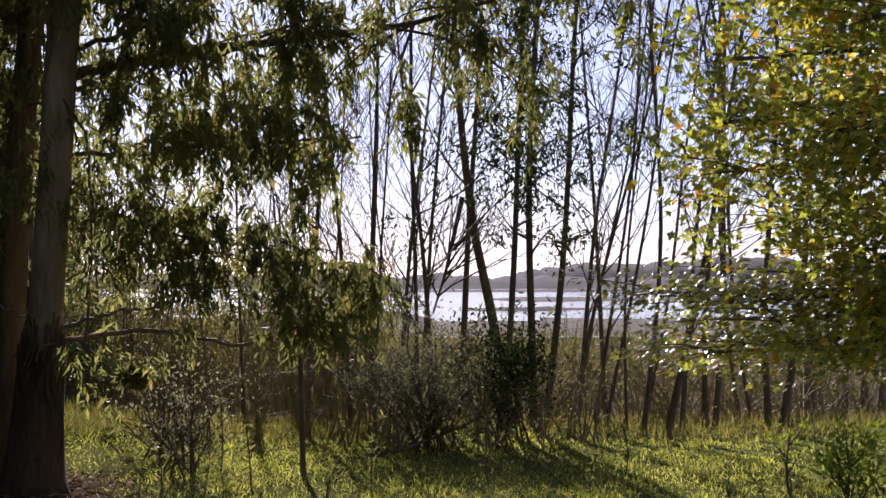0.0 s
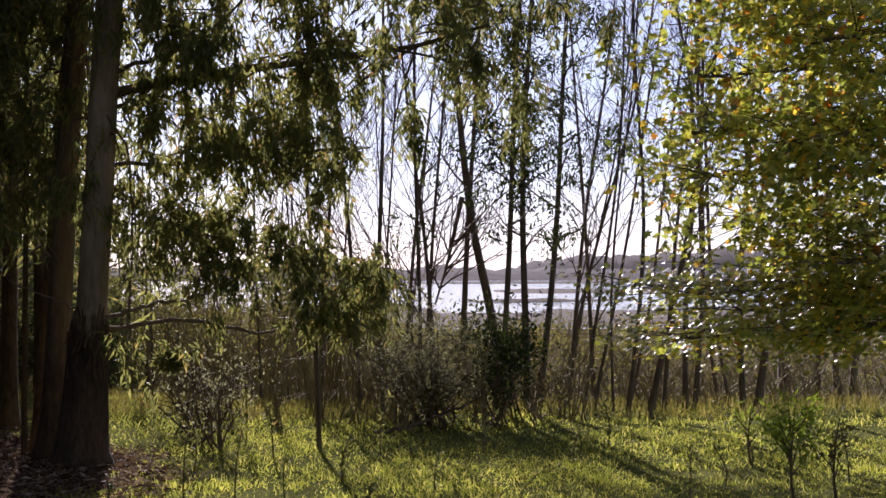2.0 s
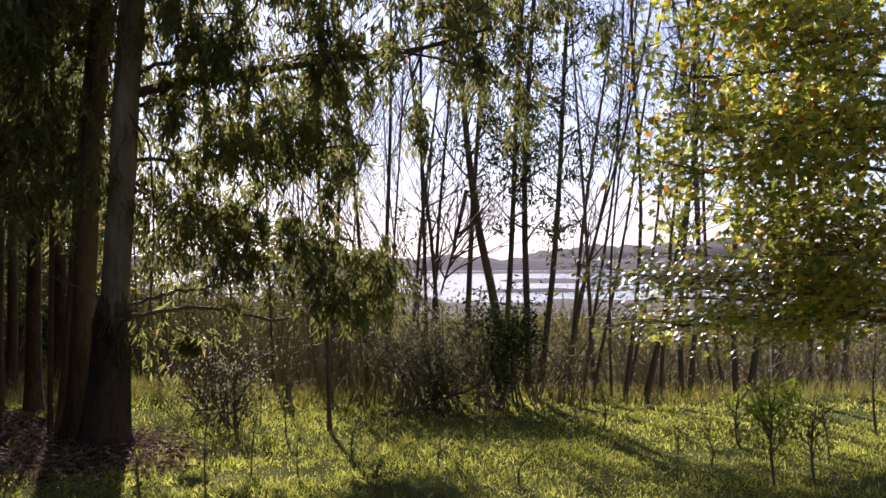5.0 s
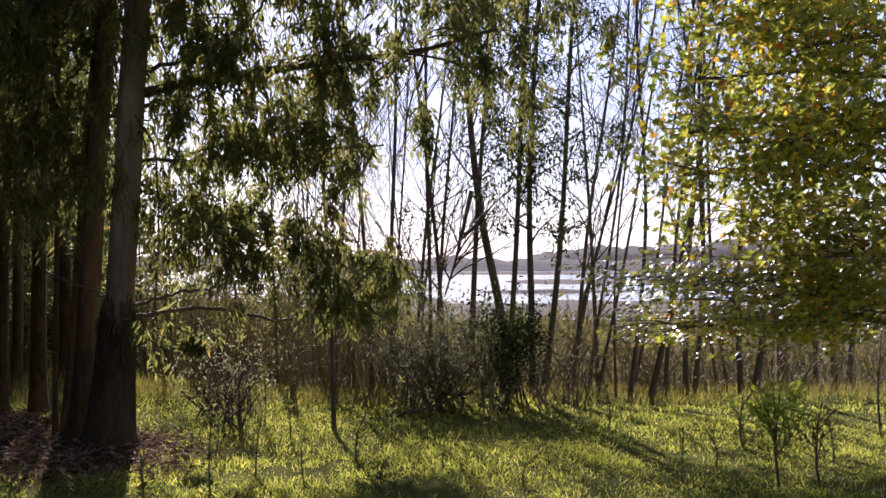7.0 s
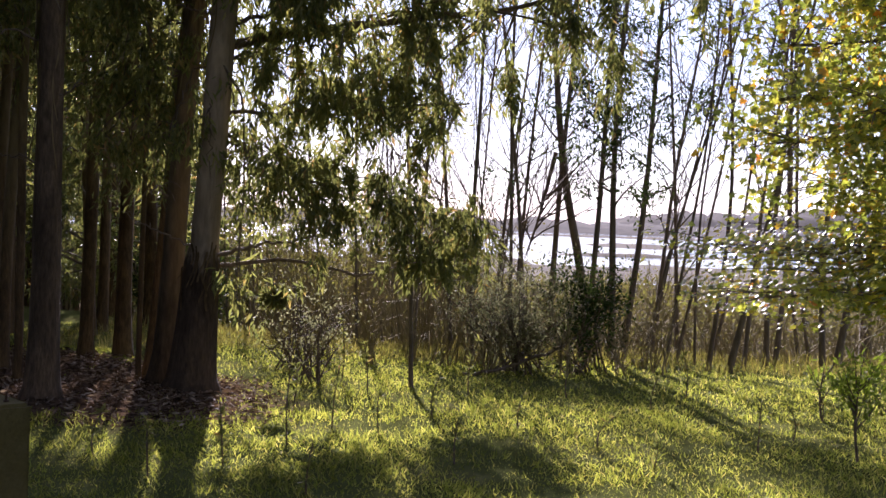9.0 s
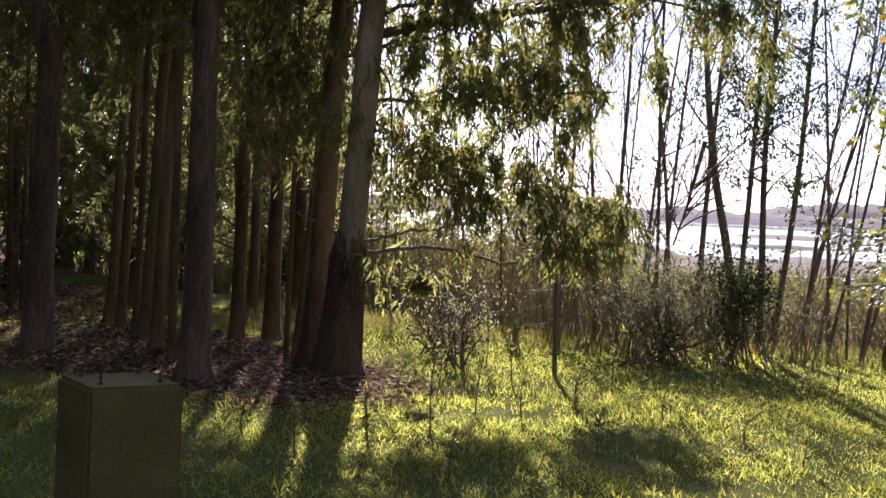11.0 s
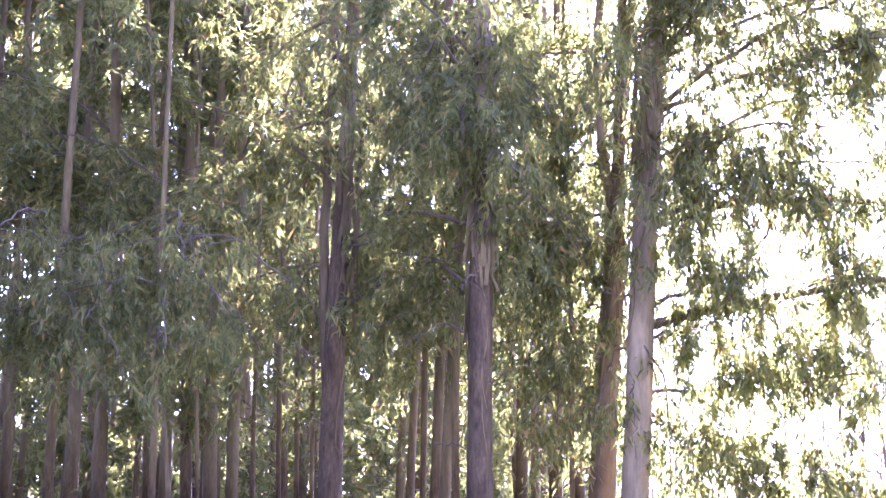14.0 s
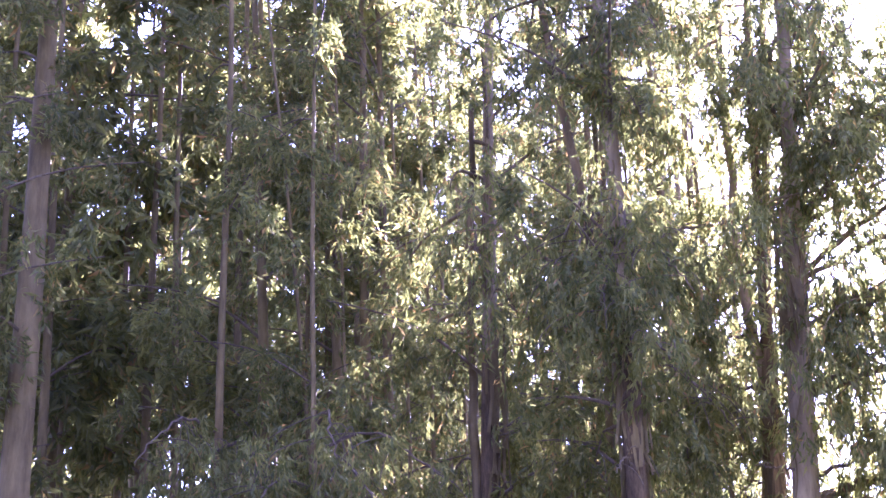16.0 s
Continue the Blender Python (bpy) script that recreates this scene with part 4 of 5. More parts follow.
def forked_tree():
    """The taller bare tree whose two stems cross and fork against the sky."""
    tree = root("slender_tree", 0.2, 17.2, float(ground_z(0.2, 17.2)), "taller bare forked tree with two crossing stems", "tree", "slender trees")
    for pts, r in (([(0.32, 0, -0.1), (0.2, 0, 1.2), (-0.02, 0, 2.0), (-0.17, 0, 3.2), (-0.26, 0, 4.4), (-0.3, 0, 6.5)], 0.06),
                   ([(-0.2, 0.1, -0.1), (-0.15, 0.1, 1.2), (-0.1, 0.1, 2.3), (-0.02, 0.08, 3.4), (0.04, 0.05, 4.5), (0.1, 0.05, 6.0)], 0.045),
                   ([(-0.17, 0, 2.6), (-0.36, 0, 1.75), (-0.5, 0.05, 1.3)], 0.03)):
        g = Quads()
        bl = smooth_line(pts, 22)
        g.tube(bl, np.linspace(r, r * 0.35, 22), 7, 0.06)
        for k in range(12):
            a = bl[rng.integers(9, 21)]
            e = a + rng.normal(size=3) * [0.5, 0.4, 0.2] + [0, 0, 0.55]
            fork_branch(g, a, e - a, float(np.linalg.norm(e - a)), 0.014, 2, 0.08)
        part("stem", g.mesh("stem", pole_bark, True), tree)


forked_tree()


def twiggy_tree(x, y, height, lean):
    """A leafless young tree with fine crossing branches that rise and fork again."""
    tree = root("slender_tree", x, y, float(ground_z(x, y)), "leafless young tree with fine crossing twigs", "tree", "slender trees")
    bl = smooth_line([(0, 0, -0.1), (lean * height * 0.3, 0, height * 0.4), (lean * height * 0.7, rng.normal() * 0.1, height * 0.7), (lean * height, 0, height)], 16)
    g = Quads()
    g.tube(bl, np.linspace(0.032, 0.008, 16), 6, 0.05)
    part("trunk", g.mesh("trunk", pole_bark, True), tree)
    for k in range(12):
        b = Quads()
        a = bl[3 + k]
        az, span = rng.random() * 6.283, rng.uniform(0.6, 1.3) * (1.1 - 0.05 * k)
        e = a + [math.cos(az) * span, math.sin(az) * span, span * rng.uniform(0.5, 1.2)]
        fork_branch(b, a, e - a, span * 1.15, 0.013 - 0.0006 * k, 2, 0.14)
        part("branch", b.mesh("branch", pole_bark, True), tree)


for tx, ty, th, tl in ((-1.55, 15.6, 4.6, 0.06), (-1.15, 16.4, 5.0, -0.08), (-0.7, 16.9, 5.2, 0.1), (-0.25, 16.2, 4.8, -0.1), (-0.45, 17.4, 5.6, 0.07), (1.25, 16.6, 5.4, 0.12), (1.6, 16.9, 5.0, -0.06), (2.3, 16.2, 5.0, 0.1)):
    twiggy_tree(tx, ty, th, tl)


# ---- maple at the meadow's edge ----
def lobed_outline():
    a = np.array([0, 26, 50, 78, 105, 135, 180, 225, 255, 282, 310, 334]) * math.pi / 180
    r = np.array([1.0, 0.5, 0.86, 0.46, 0.72, 0.5, 0.25, 0.5, 0.72, 0.46, 0.86, 0.5])
    return np.stack([r * np.sin(a), r * np.cos(a)], 1)


def leaf_frame(n, flat):
    """Random axes for leaves that hang more or less level."""
    nor = rng.normal(size=(n, 3)) * (1 - flat) * 1.1 + np.array([-0.38, -0.22, 0.9])
    nor /= np.linalg.norm(nor, axis=1, keepdims=True)
    u = np.cross(nor, rng.normal(size=(n, 3)))
    u /= np.linalg.norm(u, axis=1, keepdims=True)
    return nor, u, np.cross(nor, u)


def maple_leaves(g, at, size, flat):
    n = len(at)
    o = lobed_outline()
    nor, u, w = leaf_frame(n, flat)
    s = np.broadcast_to(size, n)[:, None, None]
    rim = at[:, None] + s * (o[None, :, :1] * u[:, None] + o[None, :, 1:] * w[:, None]) - nor[:, None] * s * (0.22 if flat < 0.6 else 0.12) * (o ** 2).sum(1)[None, :, None]
    v = np.concatenate([at[:, None], rim], 1)
    k = np.arange(n)[:, None, None] * 13
    q = np.array([(0, 1 + i, 2 + i, 1 + (i + 2) % 12) for i in range(0, 12, 2)])
    g.add(v, k + q[None])


def maple_tree(x, y):
    tree = root("maple_tree", x, y, float(ground_z(x, y)), "maple turning from green to yellow and orange", "tree")
    g = Quads()
    line = trunk_line(8, -0.02, 0, 0.03)
    g.tube(line, trunk_radii(line[:, 2], 0.14, 0.09, 4, 8), 10, 0.05)
    part("trunk", g.mesh("trunk", pole_bark, True), tree)
    f = Quads()
    single = []
    # limbs: tip of each, and how level and full its spray is
    for tx, ty, tz, n, flat in ((1.8, 12.4, 3.7, 1300, 0.3), (1.85, 12.2, 3.2, 1700, 0.3), (1.85, 12.5, 2.75, 1500, 0.3), (1.9, 12.1, 2.35, 1700, 0.35),
                                (1.5, 12.4, 1.42, 700, 0.72), (1.32, 12.35, 1.44, 420, 0.72), (1.55, 12.2, 1.02, 520, 0.72), (1.75, 12.2, 1.36, 1200, 0.72), (2.2, 12.0, 1.22, 1300, 0.72), (1.75, 12.3, 0.98, 900, 0.72), (2.1, 12.1, 1.0, 900, 0.72),
                                (2.3, 11.9, 3.9, 1900, 0.3), (2.4, 12.6, 2.0, 1600, 0.35), (2.7, 11.8, 1.0, 900, 0.6), (2.6, 12.9, 2.9, 1500, 0.3), (2.0, 12.4, 4.5, 1300, 0.3),
                                (2.5, 11.6, 2.6, 1500, 0.3), (2.9, 11.6, 1.6, 1500, 0.4), (2.8, 11.6, 3.4, 1600, 0.3), (3.0, 12.4, 1.3, 900, 0.5), (2.6, 12.5, 1.55, 800, 0.6)):
        tip = np.array([tx - x, ty - y, tz])
        h = min(7.5, max(0.9, tz - 0.35 * np.linalg.norm(tip[:2]) * 0.5 + 0.35))
        base = np.array([np.interp(h, line[:, 2], line[:, i]) for i in range(3)])
        bl = smooth_line([base, base * 0.5 + tip * 0.5 + [0, 0, 0.18], tip], 14)
        b = Quads()
        b.tube(bl, np.linspace(0.03, 0.005, 14), 5, 0.05)
        n = int(n * (0.66 if tx < 2.05 and tz > 1.8 else 0.85 if flat > 0.6 else 0.85))
        groups = max(6, n // 26)
        for k in range(groups):
            t = 1 - 0.62 * rng.random() ** 1.2
            a = bl[int(t * 13)]
            e = a + rng.normal(size=3) * [0.36, 0.36, 0.2 * (1.15 - flat)] + [-0.08, 0, 0]
            b.tube(smooth_line([a, (a + e) / 2 + [0, 0, 0.04], e], 5), np.linspace(0.008, 0.003, 5), 3)
            c = int(n / groups)
            at = e + rng.normal(size=(c, 3)) * [0.13, 0.13, 0.1 * (1.3 - flat)]
            if k % 3 == 0 and len(single) < 290:
                single.append((at[0], flat))
                at = at[1:]
            maple_leaves(f, at, rng.uniform(0.03, 0.05, len(at)) if flat > 0.7 else rng.uniform(0.034, 0.068, len(at)), flat)
        part("branch", b.mesh("branch", pole_bark, True), tree)
    crown = part("crown", f.mesh("crown", maple_leaf), tree, "lobed leaves, green with yellow and orange")
    crown["kind"] = "stuff"
    variants = []
    for k in range(5):
        q = Quads()
        maple_leaves(q, np.zeros((1, 3)), 0.06, 0.6)
        variants.append(q.mesh("leaf", maple_leaf))
    for k, (at, flat) in enumerate(single):
        ob = part("leaf", variants[k % 5], tree)
        ob.location = at
        ob.rotation_euler = (rng.normal() * 0.5, rng.normal() * 0.5, rng.random() * 6.28)


maple_tree(4.7, 12.1)


# ---- shrubs and brush ----
def shrub(name, x, y, wide, tall, leaf, leaves, stems, label, category="shrub", group="", size=(0.03, 0.06), width=0.012, bark=None, stem_r=0.012, bare=0.25, twigs=7, bushy=1.0):
    ob = root(name, x, y, float(ground_z(x, y)), label, category, group)
    f = Quads()
    for k in range(stems):
        g = Quads()
        az, out = rng.random() * 6.283, wide * math.sqrt(rng.random())
        e = np.array([math.cos(az) * out, math.sin(az) * out, tall * rng.uniform(0.6, 1.05) * (1 - 0.35 * (out / wide) ** 2)])
        bl = smooth_line([(rng.normal() * (0.03 + 0.2 * wide), rng.normal() * (0.03 + 0.2 * wide), -0.05), e * [0.35, 0.35, 0.5] + rng.normal(size=3) * 0.05, e], 9)
        g.tube(bl, np.linspace(stem_r, 0.003, 9), 4)
        for c in range(twigs):
            s = bl[rng.integers(int(1 + 7 * bare), 9)]
            t = s + rng.normal(size=3) * np.array([0.16, 0.16, 0.12]) * bushy + [0, 0, 0.12 * bushy]
            g.tube(smooth_line([s, (s + t) / 2 + rng.normal(size=3) * 0.02 * bushy, t], 4), np.linspace(0.005, 0.002, 4), 3)
            n = int(leaves / stems / twigs)
            if n:
                at = t + rng.normal(size=(n, 3)) * 0.09 * min(1, bushy * 1.2)
                f.leaves(at, rng.normal(size=(n, 3)) + [0, 0, 0.4], rng.uniform(size[0], size[1], n), width * rng.uniform(0.7, 1.2, n))
        part("stem", g.mesh("stem", bark or twig_bark, True), ob)
    if f.v:
        part("foliage", f.mesh("foliage", leaf), ob)
    return ob


shrub("shrub", -0.32, 14.6, 0.8, 1.15, grey_leaf, 5600, 34, "wide grey-green shrub with bare lower stems", "shrub", "", (0.03, 0.06), 0.0085)
shrub("shrub", 0.3, 14.5, 0.3, 0.6, wattle_leaf, 260, 7, "low dark-green shrub leaning in its own shade", "shrub", "", (0.04, 0.08), 0.014)
shrub("shrub", 0.45, 14.6, 0.36, 1.1, wattle_leaf, 1700, 11, "dark-green shrub with bare stems at the meadow edge", "shrub", "", (0.04, 0.08), 0.014, bare=0.6)
shrub("shrub", -2.23, 12.72, 0.5, 0.9, grey_leaf, 420, 11, "thin grey-leaved shrub on the meadow", "shrub", "thin shrubs", (0.025, 0.05), 0.01)
shrub("shrub", -2.6, 13.9, 0.6, 1.0, grey_leaf, 420, 11, "thin grey-leaved shrub on the meadow", "shrub", "thin shrubs", (0.025, 0.05), 0.01)
def sapling(x, y, tall, leaves, branches, leaf, label):
    """A young tree: one thin stem that parts low into rising leafy shoots."""
    ob = root("sapling", x, y, float(ground_z(x, y)), label, "sapling", "saplings")
    fork = tall * 0.3
    g, f = Quads(), Quads()
    trunk = smooth_line([(0.02, 0, -0.05), (0, 0, fork * 0.5), (-0.02, 0, fork), (0.01, 0.02, tall * 0.75), (0.03, 0, tall)], 12)
    g.tube(trunk, np.linspace(0.013, 0.003, 12), 6, 0.05)
    part("trunk", g.mesh("trunk", twig_bark, True), ob)
    for k in range(branches):
        az, span = 6.283 * (k + rng.random()) / branches, tall * rng.uniform(0.15, 0.27)
        h = fork + (tall * 0.75 - fork) * k / branches
        a = np.array([np.interp(h, trunk[:, 2], trunk[:, i]) for i in range(3)])
        e = a + [math.cos(az) * span, math.sin(az) * span, span * rng.uniform(1.2, 1.9)]
        bl = smooth_line([a, a * 0.4 + e * 0.6 - [0, 0, 0.05 * tall], e], 8)
        b = Quads()
        b.tube(bl, np.linspace(0.007, 0.002, 8), 4)
        part("shoot", b.mesh("shoot", twig_bark, True), ob)
        n = leaves // branches
        at = bl[rng.integers(2, 8, n)] + rng.normal(size=(n, 3)) * 0.035
        f.leaves(at, rng.normal(size=(n, 3)) * 0.7 + [math.cos(az) * 0.5, math.sin(az) * 0.5, 0.5], rng.uniform(0.04, 0.075, n), rng.uniform(0.009, 0.014, n))
    part("foliage", f.mesh("foliage", leaf), ob)


sapling(2.15, 9.57, 0.76, 420, 9, sapling_leaf, "young bright-green sapling in the grass")
sapling(2.33, 11.73, 0.55, 60, 6, sapling_leaf, "small nearly bare sapling in the grass")
sapling(2.47, 9.72, 0.6, 70, 6, brush_leaf, "small nearly bare sapling with a few brown leaves")
sapling(3.75, 12.55, 1.05, 60, 6, brush_leaf, "thin bare sapling in the grass")


for bx, by, bt in ((-1.1, 14.7, 1.0), (-0.85, 14.9, 1.2), (-0.55, 14.3, 0.9), (0.2, 14.3, 1.0), (0.48, 15.0, 1.1), (1.2, 14.9, 0.8), (-1.9, 14.6, 1.1), (-1.5, 15.2, 1.2), (-2.4, 15.1, 1.2), (1.0, 15.4, 0.9), (0.75, 14.6, 0.7)):
    shrub("bare_shrub", bx, by, 0.3, bt, brush_leaf, 90, 7, "leafless multi-stemmed shrub at the meadow edge", "shrub", "bare shrubs", (0.025, 0.05), 0.01, stem_r=0.01, bark=brush_bark)
for ux, uy, uw, ut in ((-5.7, 19.5, 0.8, 1.8), (-5.4, 21.5, 1.0, 2.2)):
    shrub("shrub", ux, uy, uw, ut, wattle_leaf, 1500, 14, "leafy green undergrowth shrub among the gums", "shrub", "undergrowth", (0.06, 0.13), 0.016)


shrub("shrub", -8.1, 10.6, 0.5, 1.3, gum_leaf, 900, 11, "leafy grey-green shrub at the edge of the dark grove", "shrub", "", (0.06, 0.12), 0.016)


def fallen_branch():
    ob = root("fallen_branch", -0.75, 13.8, float(ground_z(-0.75, 13.8)), "dead fallen branch lying under the shrub", "branch")
    g = Quads()
    bl = smooth_line([(-0.1, 0, 0.02), (0.15, 0.1, 0.03), (0.45, 0.25, 0.1), (0.7, 0.4, 0.22), (1.0, 0.5, 0.34), (1.25, 0.6, 0.52)], 16)
    bl[1:-1] += rng.normal(size=(14, 3)) * 0.012
    g.tube(bl, np.linspace(0.02, 0.006, 16), 6, 0.1)
    part("wood", g.mesh("wood", twig_bark, True), ob)
    for k in range(26):
        g = Quads()
        s = bl[rng.integers(2, 15)]
        t = s + rng.normal(size=3) * [0.2, 0.15, 0.1] + [0.1, 0, 0.14]
        g.tube(smooth_line([s, (s + t) / 2 + rng.normal(size=3) * 0.03, t], 5), np.linspace(0.008, 0.0025, 5), 4)
        part("twig", g.mesh("twig", twig_bark, True), ob)


fallen_branch()


def brush_belt():
    """Tangle of leafless willow brush and thin poles falling away towards the lake."""
    g, f = Quads(), Quads()
    for k in range(780):
        y = 16.8 + 38 * rng.random() ** 1.7
        x = rng.uniform(-0.42, 0.36) * y * 1.05 - 0.6
        if x < -1.5 - 0.14 * y and y < 24:
            continue
        z = float(ground_z(x, y))
        tall = rng.uniform(0.8, 2.0) * (1 if y > 19.5 else 0.5)
        if x < -0.055 * y and y < 40:
            tall = max(rng.uniform(1.2, 2.2), rng.uniform(0.8, 1.8) - z)
        for s in range(4):
            e = np.array([x, y, z]) + [rng.normal() * 0.35, rng.normal() * 0.35, tall * rng.uniform(0.6, 1)]
            bl = smooth_line([(x + rng.normal() * 0.1, y, z - 0.05), (x + (e[0] - x) * 0.4 + rng.normal() * 0.06, y + (e[1] - y) * 0.4, z + tall * 0.5), e], 5)
            g.tube(bl, np.linspace(0.012, 0.004, 5), 3)
            for c in range(4):
                a = bl[rng.integers(1, 5)]
                g.tube([a, a + rng.normal(size=3) * [0.14, 0.14, 0.1] + [0, 0, 0.14]], [0.005, 0.0025], 3)
            n = 11
            f.leaves(e + rng.normal(size=(n, 3)) * [0.16, 0.16, 0.2], rng.normal(size=(n, 3)), rng.uniform(0.03, 0.07, n), rng.uniform(0.008, 0.016, n))
    # farther thickets down the slope to the shore
    for k in range(260):
        y = 55 + 125 * rng.random() ** 1.2
        x = rng.uniform(-0.42, 0.4) * y
        z = float(ground_z(x, y))
        tall = rng.uniform(1.5, 2.6) if x > -0.03 * y else rng.uniform(2.2, 3.8)
        for s in range(4):
            e = np.array([x, y, z]) + [rng.normal() * 0.9, rng.normal() * 0.9, tall * rng.uniform(0.6, 1)]
            g.tube(smooth_line([(x + rng.normal() * 0.5, y, z - 0.1), (x + (e[0] - x) * 0.5 + rng.normal() * 0.2, y, z + tall * 0.5), e], 4), np.linspace(0.05, 0.015, 4), 3)
            n = 9
            f.leaves(e + rng.normal(size=(n, 3)) * [0.8, 0.5, 0.6] - [0, 0, 0.5], rng.normal(size=(n, 3)), rng.uniform(0.3, 0.6, n), rng.uniform(0.04, 0.09, n))
    belt = root("brush", 0, 0, 0, "tangle of leafless brown willow brush", "brush", kind="stuff")
    tagged(part("tangle", g.mesh("tangle", brush_bark, True), belt), kind="stuff")
    tagged(part("foliage", f.mesh("foliage", brush_leaf), belt), kind="stuff")


brush_belt()


def thicket():
    """Tall leafy willow bushes on the slope that hide the lake behind the gums' low limbs."""
    for k in range(27):
        az, d = 2.5 + 13 * (k + rng.random()) / 27, rng.uniform(21, 32)
        x, y = -math.sin(radians(az)) * d, math.cos(radians(az)) * d
        top = 1.6 + d * math.tan(radians(rng.uniform(-0.6, 1.3) + 0.05 * az))
        shrub("willow_bush", x, y, rng.uniform(0.6, 1.0), top - float(ground_z(x, y)), brush_leaf, 800, 9, "tall thin willow bush with sparse brownish leaves", "bush", "willow thicket", (0.05, 0.1), 0.014, bark=brush_bark, stem_r=0.016, bare=0.3, twigs=9, bushy=1.7)


thicket()

for k in range(17):
    yy = rng.uniform(15.6, 22)
    slender_tree(rng.uniform(-0.24, -0.03) * yy, yy, rng.uniform(0.018, 0.03), 0.016, rng.normal() * 0.06, 0, rng.uniform(2.6, 5.5), "thin bare forking tree among the brush", None, 0, 1.0, 9, 0.95)


# ---- grass and litter ----
def in_litter(x, y):
    a, b = x + 4.6, y - 12.2
    c, s = math.cos(radians(45)), math.sin(radians(45))
    return ((a * c + b * s) / 1.6) ** 2 + ((-a * s + b * c) / 3.0) ** 2


def under_grove(x, y):
    """How far a place lies under the grove, 0 on the lawn to 1."""
    return np.clip((np.hypot(x, y) - 12.1) / 0.9, 0, 1) * np.clip((-x - 0.42 * y) / 0.9, 0, 1)


def make_grass():
    g = Quads()
    n = 210000
    d = 6.3 + 13.5 * rng.random(n) ** 1.25
    az = np.radians(rng.uniform(-20, 46, n))
    x, y = -np.sin(az) * d, np.cos(az) * d
    tuft = 0.5 + 0.5 * np.sin(x * 2.3 + np.sin(y * 1.7) * 2) * np.sin(y * 2.9 + np.sin(x * 2.1) * 2)
    lit = in_litter(x, y)
    ok = (rng.random(n) < 0.45 + 0.55 * tuft) & (rng.random(n) < np.clip((lit - 0.55) * 2.2, 0.02, 1)) & (rng.random(n) < 1 - 0.42 * under_grove(x, y))
    x, y, tuft, d = x[ok], y[ok], tuft[ok], d[ok]
    n = len(x)
    at = np.stack([x, y, ground_z(x, y) - 0.006], 1)
    way = rng.normal(size=(n, 3)) * [0.9, 0.9, 0.1] + [0, 0, 1]
    g.leaves(at, way, rng.uniform(0.022, 0.06, n) * (0.65 + 0.7 * tuft), rng.uniform(0.0018, 0.0042, n) * (0.7 + d / 18), 0.2)
    m = 6000
    nx, ny = rng.uniform(-9, 8, m), rng.uniform(-9, 6.6, m)
    g.leaves(np.stack([nx, ny, ground_z(nx, ny) - 0.01], 1), rng.normal(size=(m, 3)) * [0.7, 0.7, 0.1] + [0, 0, 1], rng.uniform(0.03, 0.09, m), rng.uniform(0.003, 0.007, m), 0.2)
    m = 9000
    cx, cy = rng.uniform(-6, 4.2, 420), rng.uniform(6.6, 15.5, 420)
    pick = rng.integers(420, size=m)
    tx, ty = cx[pick] + rng.normal(size=m) * 0.07, cy[pick] + rng.normal(size=m) * 0.07
    ok = in_litter(tx, ty) > 0.9
    tx, ty = tx[ok], ty[ok]
    m = len(tx)
    g.leaves(np.stack([tx, ty, ground_z(tx, ty) - 0.01], 1), rng.normal(size=(m, 3)) * [0.5, 0.5, 0.1] + [0, 0, 1], rng.uniform(0.05, 0.11, m), rng.uniform(0.003, 0.006, m), 0.2)
    ob = tagged(new("grass", g.mesh("grass", grass_blade)), "short uneven green and yellow meadow grass", "grass", kind="stuff")
    s = Quads()
    n = 17000
    x, y = rng.uniform(-6, 5.5, n), 15.2 + 9 * rng.random(n) ** 1.3
    at = np.stack([x, y, ground_z(x, y) - 0.01], 1)
    s.leaves(at, rng.normal(size=(n, 3)) * [0.3, 0.3, 0.1] + [0, 0, 1], rng.uniform(0.08, 0.24, n), rng.uniform(0.003, 0.007, n), 0.15)
    tagged(new("dry_grass", s.mesh("dry_grass", straw)), "taller dry yellow grass at the meadow's edge", "grass", kind="stuff")


make_grass()


def make_litter():
    g = Quads()
    n = 44000
    x, y = rng.uniform(-9.5, -1.6, n), rng.uniform(8.8, 17, n)
    ok = rng.random(n) < np.clip(1.6 - in_litter(x, y) * 1.25, 0, 1)
    x, y = x[ok], y[ok]
    m = 30000
    az, d = np.radians(rng.uniform(21, 46, m)), rng.uniform(11.9, 23, m)
    gx, gy = -np.sin(az) * d, np.cos(az) * d
    drift = 0.5 + 0.5 * np.sin(gx * 1.9 + np.sin(gy * 1.3) * 2) * np.sin(gy * 1.6 + np.sin(gx * 1.7) * 2)
    ok = rng.random(m) < under_grove(gx, gy) * drift ** 1.4
    x, y = np.concatenate([x, gx[ok]]), np.concatenate([y, gy[ok]])
    n = len(x)
    at = np.stack([x, y, ground_z(x, y) + rng.random(n) * 0.05], 1)
    way = rng.normal(size=(n, 3)) * [1, 1, 0.22]
    g.leaves(at, way, rng.uniform(0.03, 0.115, n), rng.uniform(0.005, 0.015, n), 0.15)
    tagged(new("leaf_litter", g.mesh("leaf_litter", litter_mat)), "dry curled leaves and shed bark under the gums", "leaf litter", kind="stuff")


make_litter()


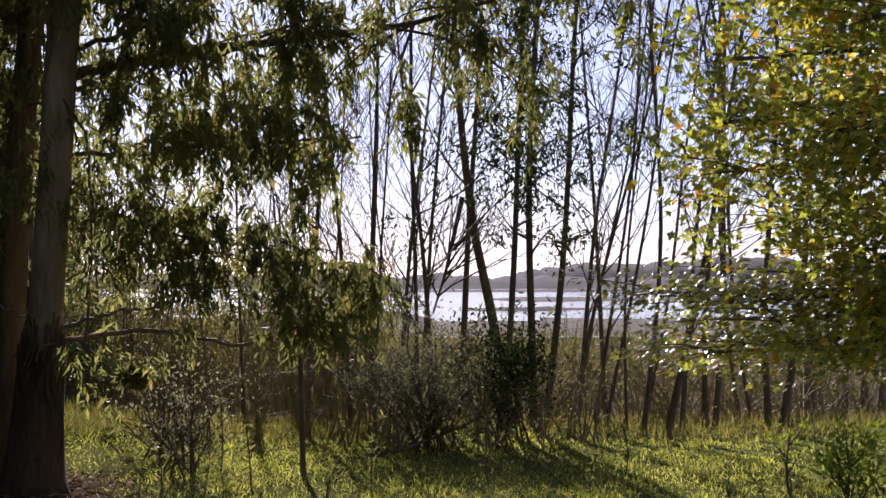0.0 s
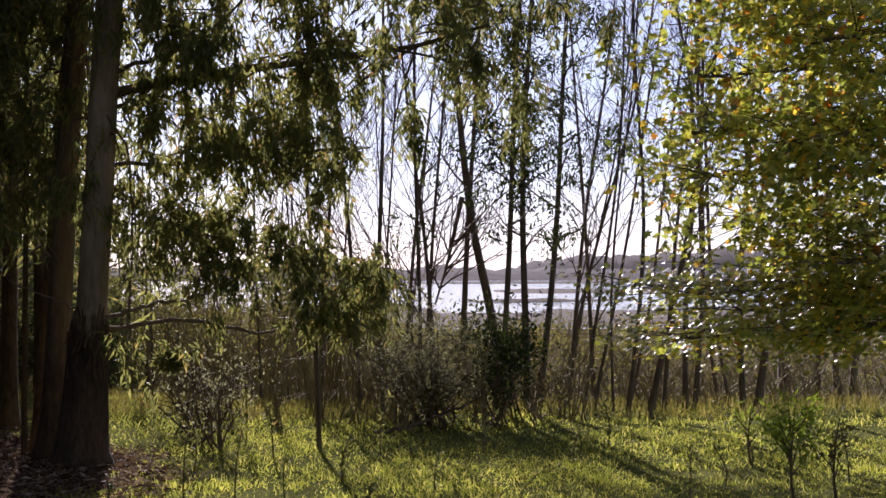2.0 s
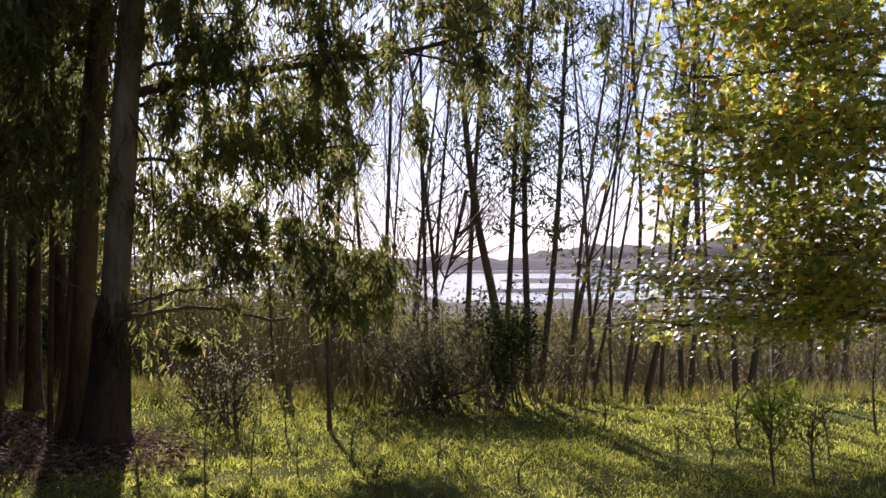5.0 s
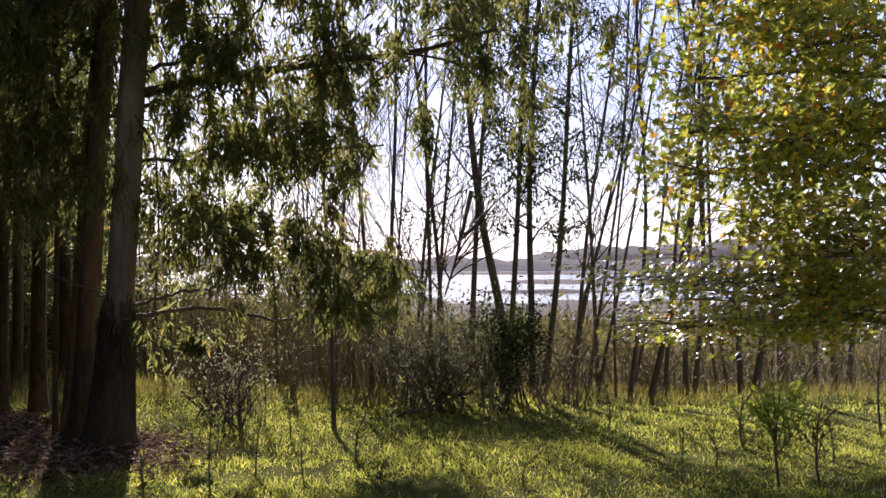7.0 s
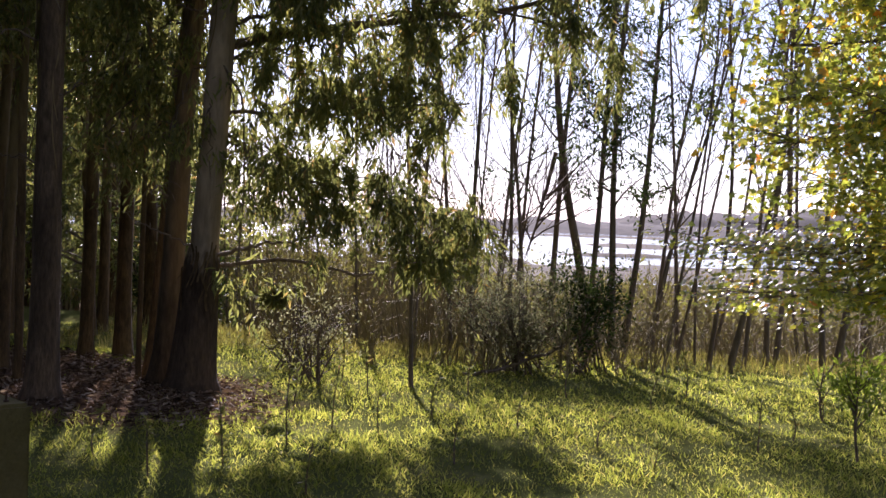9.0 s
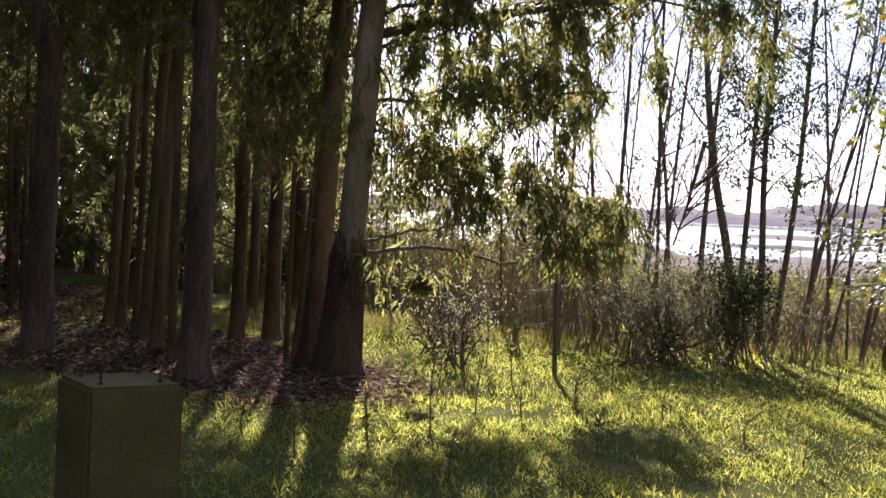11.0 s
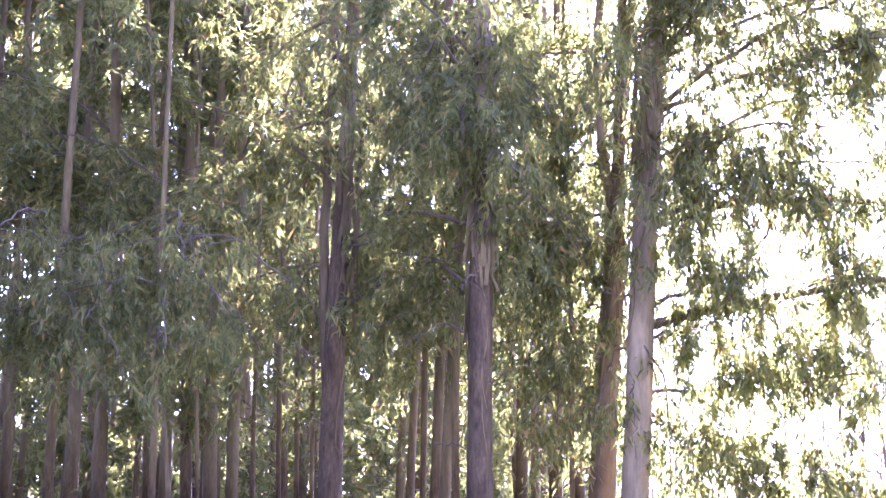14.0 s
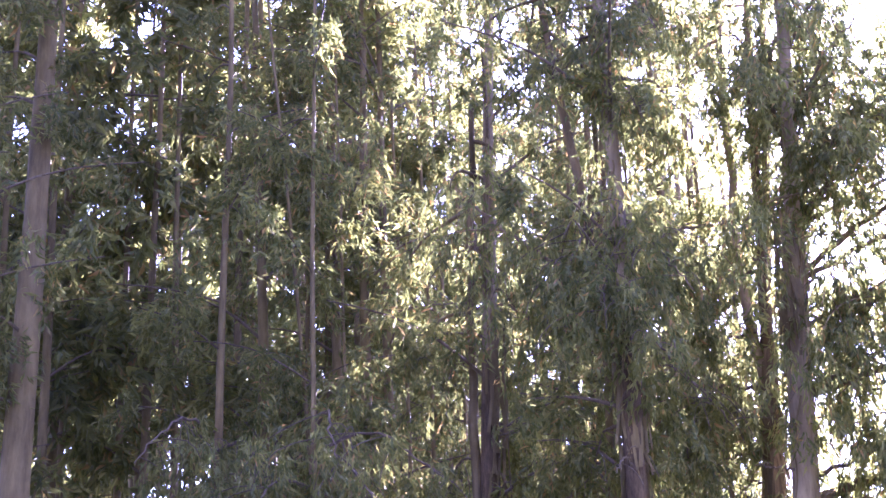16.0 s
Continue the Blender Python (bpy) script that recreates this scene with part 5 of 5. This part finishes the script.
def weed(x, y, tall):
    ob = root("weed", x, y, float(ground_z(x, y)), "upright dark weed stalk in the grass", "weed", "weeds")
    g, f = Quads(), Quads()
    bl = smooth_line([(0, 0, -0.02), (rng.normal() * 0.03, 0, tall * 0.5), (rng.normal() * 0.05, 0, tall)], 7)
    g.tube(bl, np.linspace(0.007, 0.004, 7), 4)
    n = int(18 + 50 * tall)
    s = bl[rng.integers(1, 7, n)]
    f.leaves(s, rng.normal(size=(n, 3)) + [0, 0, 0.3], rng.uniform(0.03, 0.09, n), rng.uniform(0.006, 0.014, n))
    part("stalk", g.mesh("stalk", twig_bark), ob)
    part("foliage", f.mesh("foliage", gum_leaf), ob)


for wx, wy, wh in ((-1.98, 8.32, 0.4), (-2.32, 7.86, 0.35), (-0.57, 8.8, 0.3), (-1.58, 12.07, 0.45), (-1.33, 7.6, 0.3), (1.54, 9.94, 0.35), (0.39, 9.62, 0.25), (2.35, 11.74, 0.3), (-1.6, 10.2, 0.5), (-0.9, 10.9, 0.4), (0.9, 11.6, 0.3), (-2.9, 8.6, 0.3)):
    weed(wx, wy, wh)
for wx, wy, wh in ((-1.75, 9.2, 0.5), (-1.2, 9.9, 0.3), (-0.2, 10.4, 0.25), (0.7, 8.9, 0.22), (1.9, 10.6, 0.3), (-2.1, 11.2, 0.45), (-0.7, 12.4, 0.5), (-1.9, 12.6, 0.6), (0.2, 12.6, 0.35), (1.3, 12.8, 0.4), (-3.6, 8.2, 0.3), (2.9, 10.9, 0.4)):
    weed(wx, wy, wh)


# short leafy shoots close to the edge gum and its twin
for tz, tn in ((4.5, 700), (3.6, 700), (2.8, 600), (2.05, 500)):
    limb(main_gum, MAIN, [(-2.88, 11.75, tz + 0.1), (-2.65, 11.85, tz + 0.15), (-2.38, 11.95, tz)], 0.012, 0.005, tn, 0.22, 0.2, 0.4, 9, 0.2)
for tx, tz in ((-3.8, 3.0), (-3.95, 2.1), (-3.7, 4.0)):
    limb(twin_gum, TWIN, [(-3.4, 12.2, tz + 0.3), (-3.6, 12.3, tz + 0.3), (tx, 12.4, tz)], 0.012, 0.005, 900, 0.24, 0.25, 0.3, 8, 0.25)

# low hanging spray between the edge gum's bare limbs
limb(main_gum, MAIN, [(-2.55, 12.0, 2.0), (-2.15, 12.1, 1.86), (-1.75, 12.15, 1.72), (-1.4, 12.15, 1.6)], 0.011, 0.005, 1300, 0.17, 0.12, 0.2, 12, 0.26)
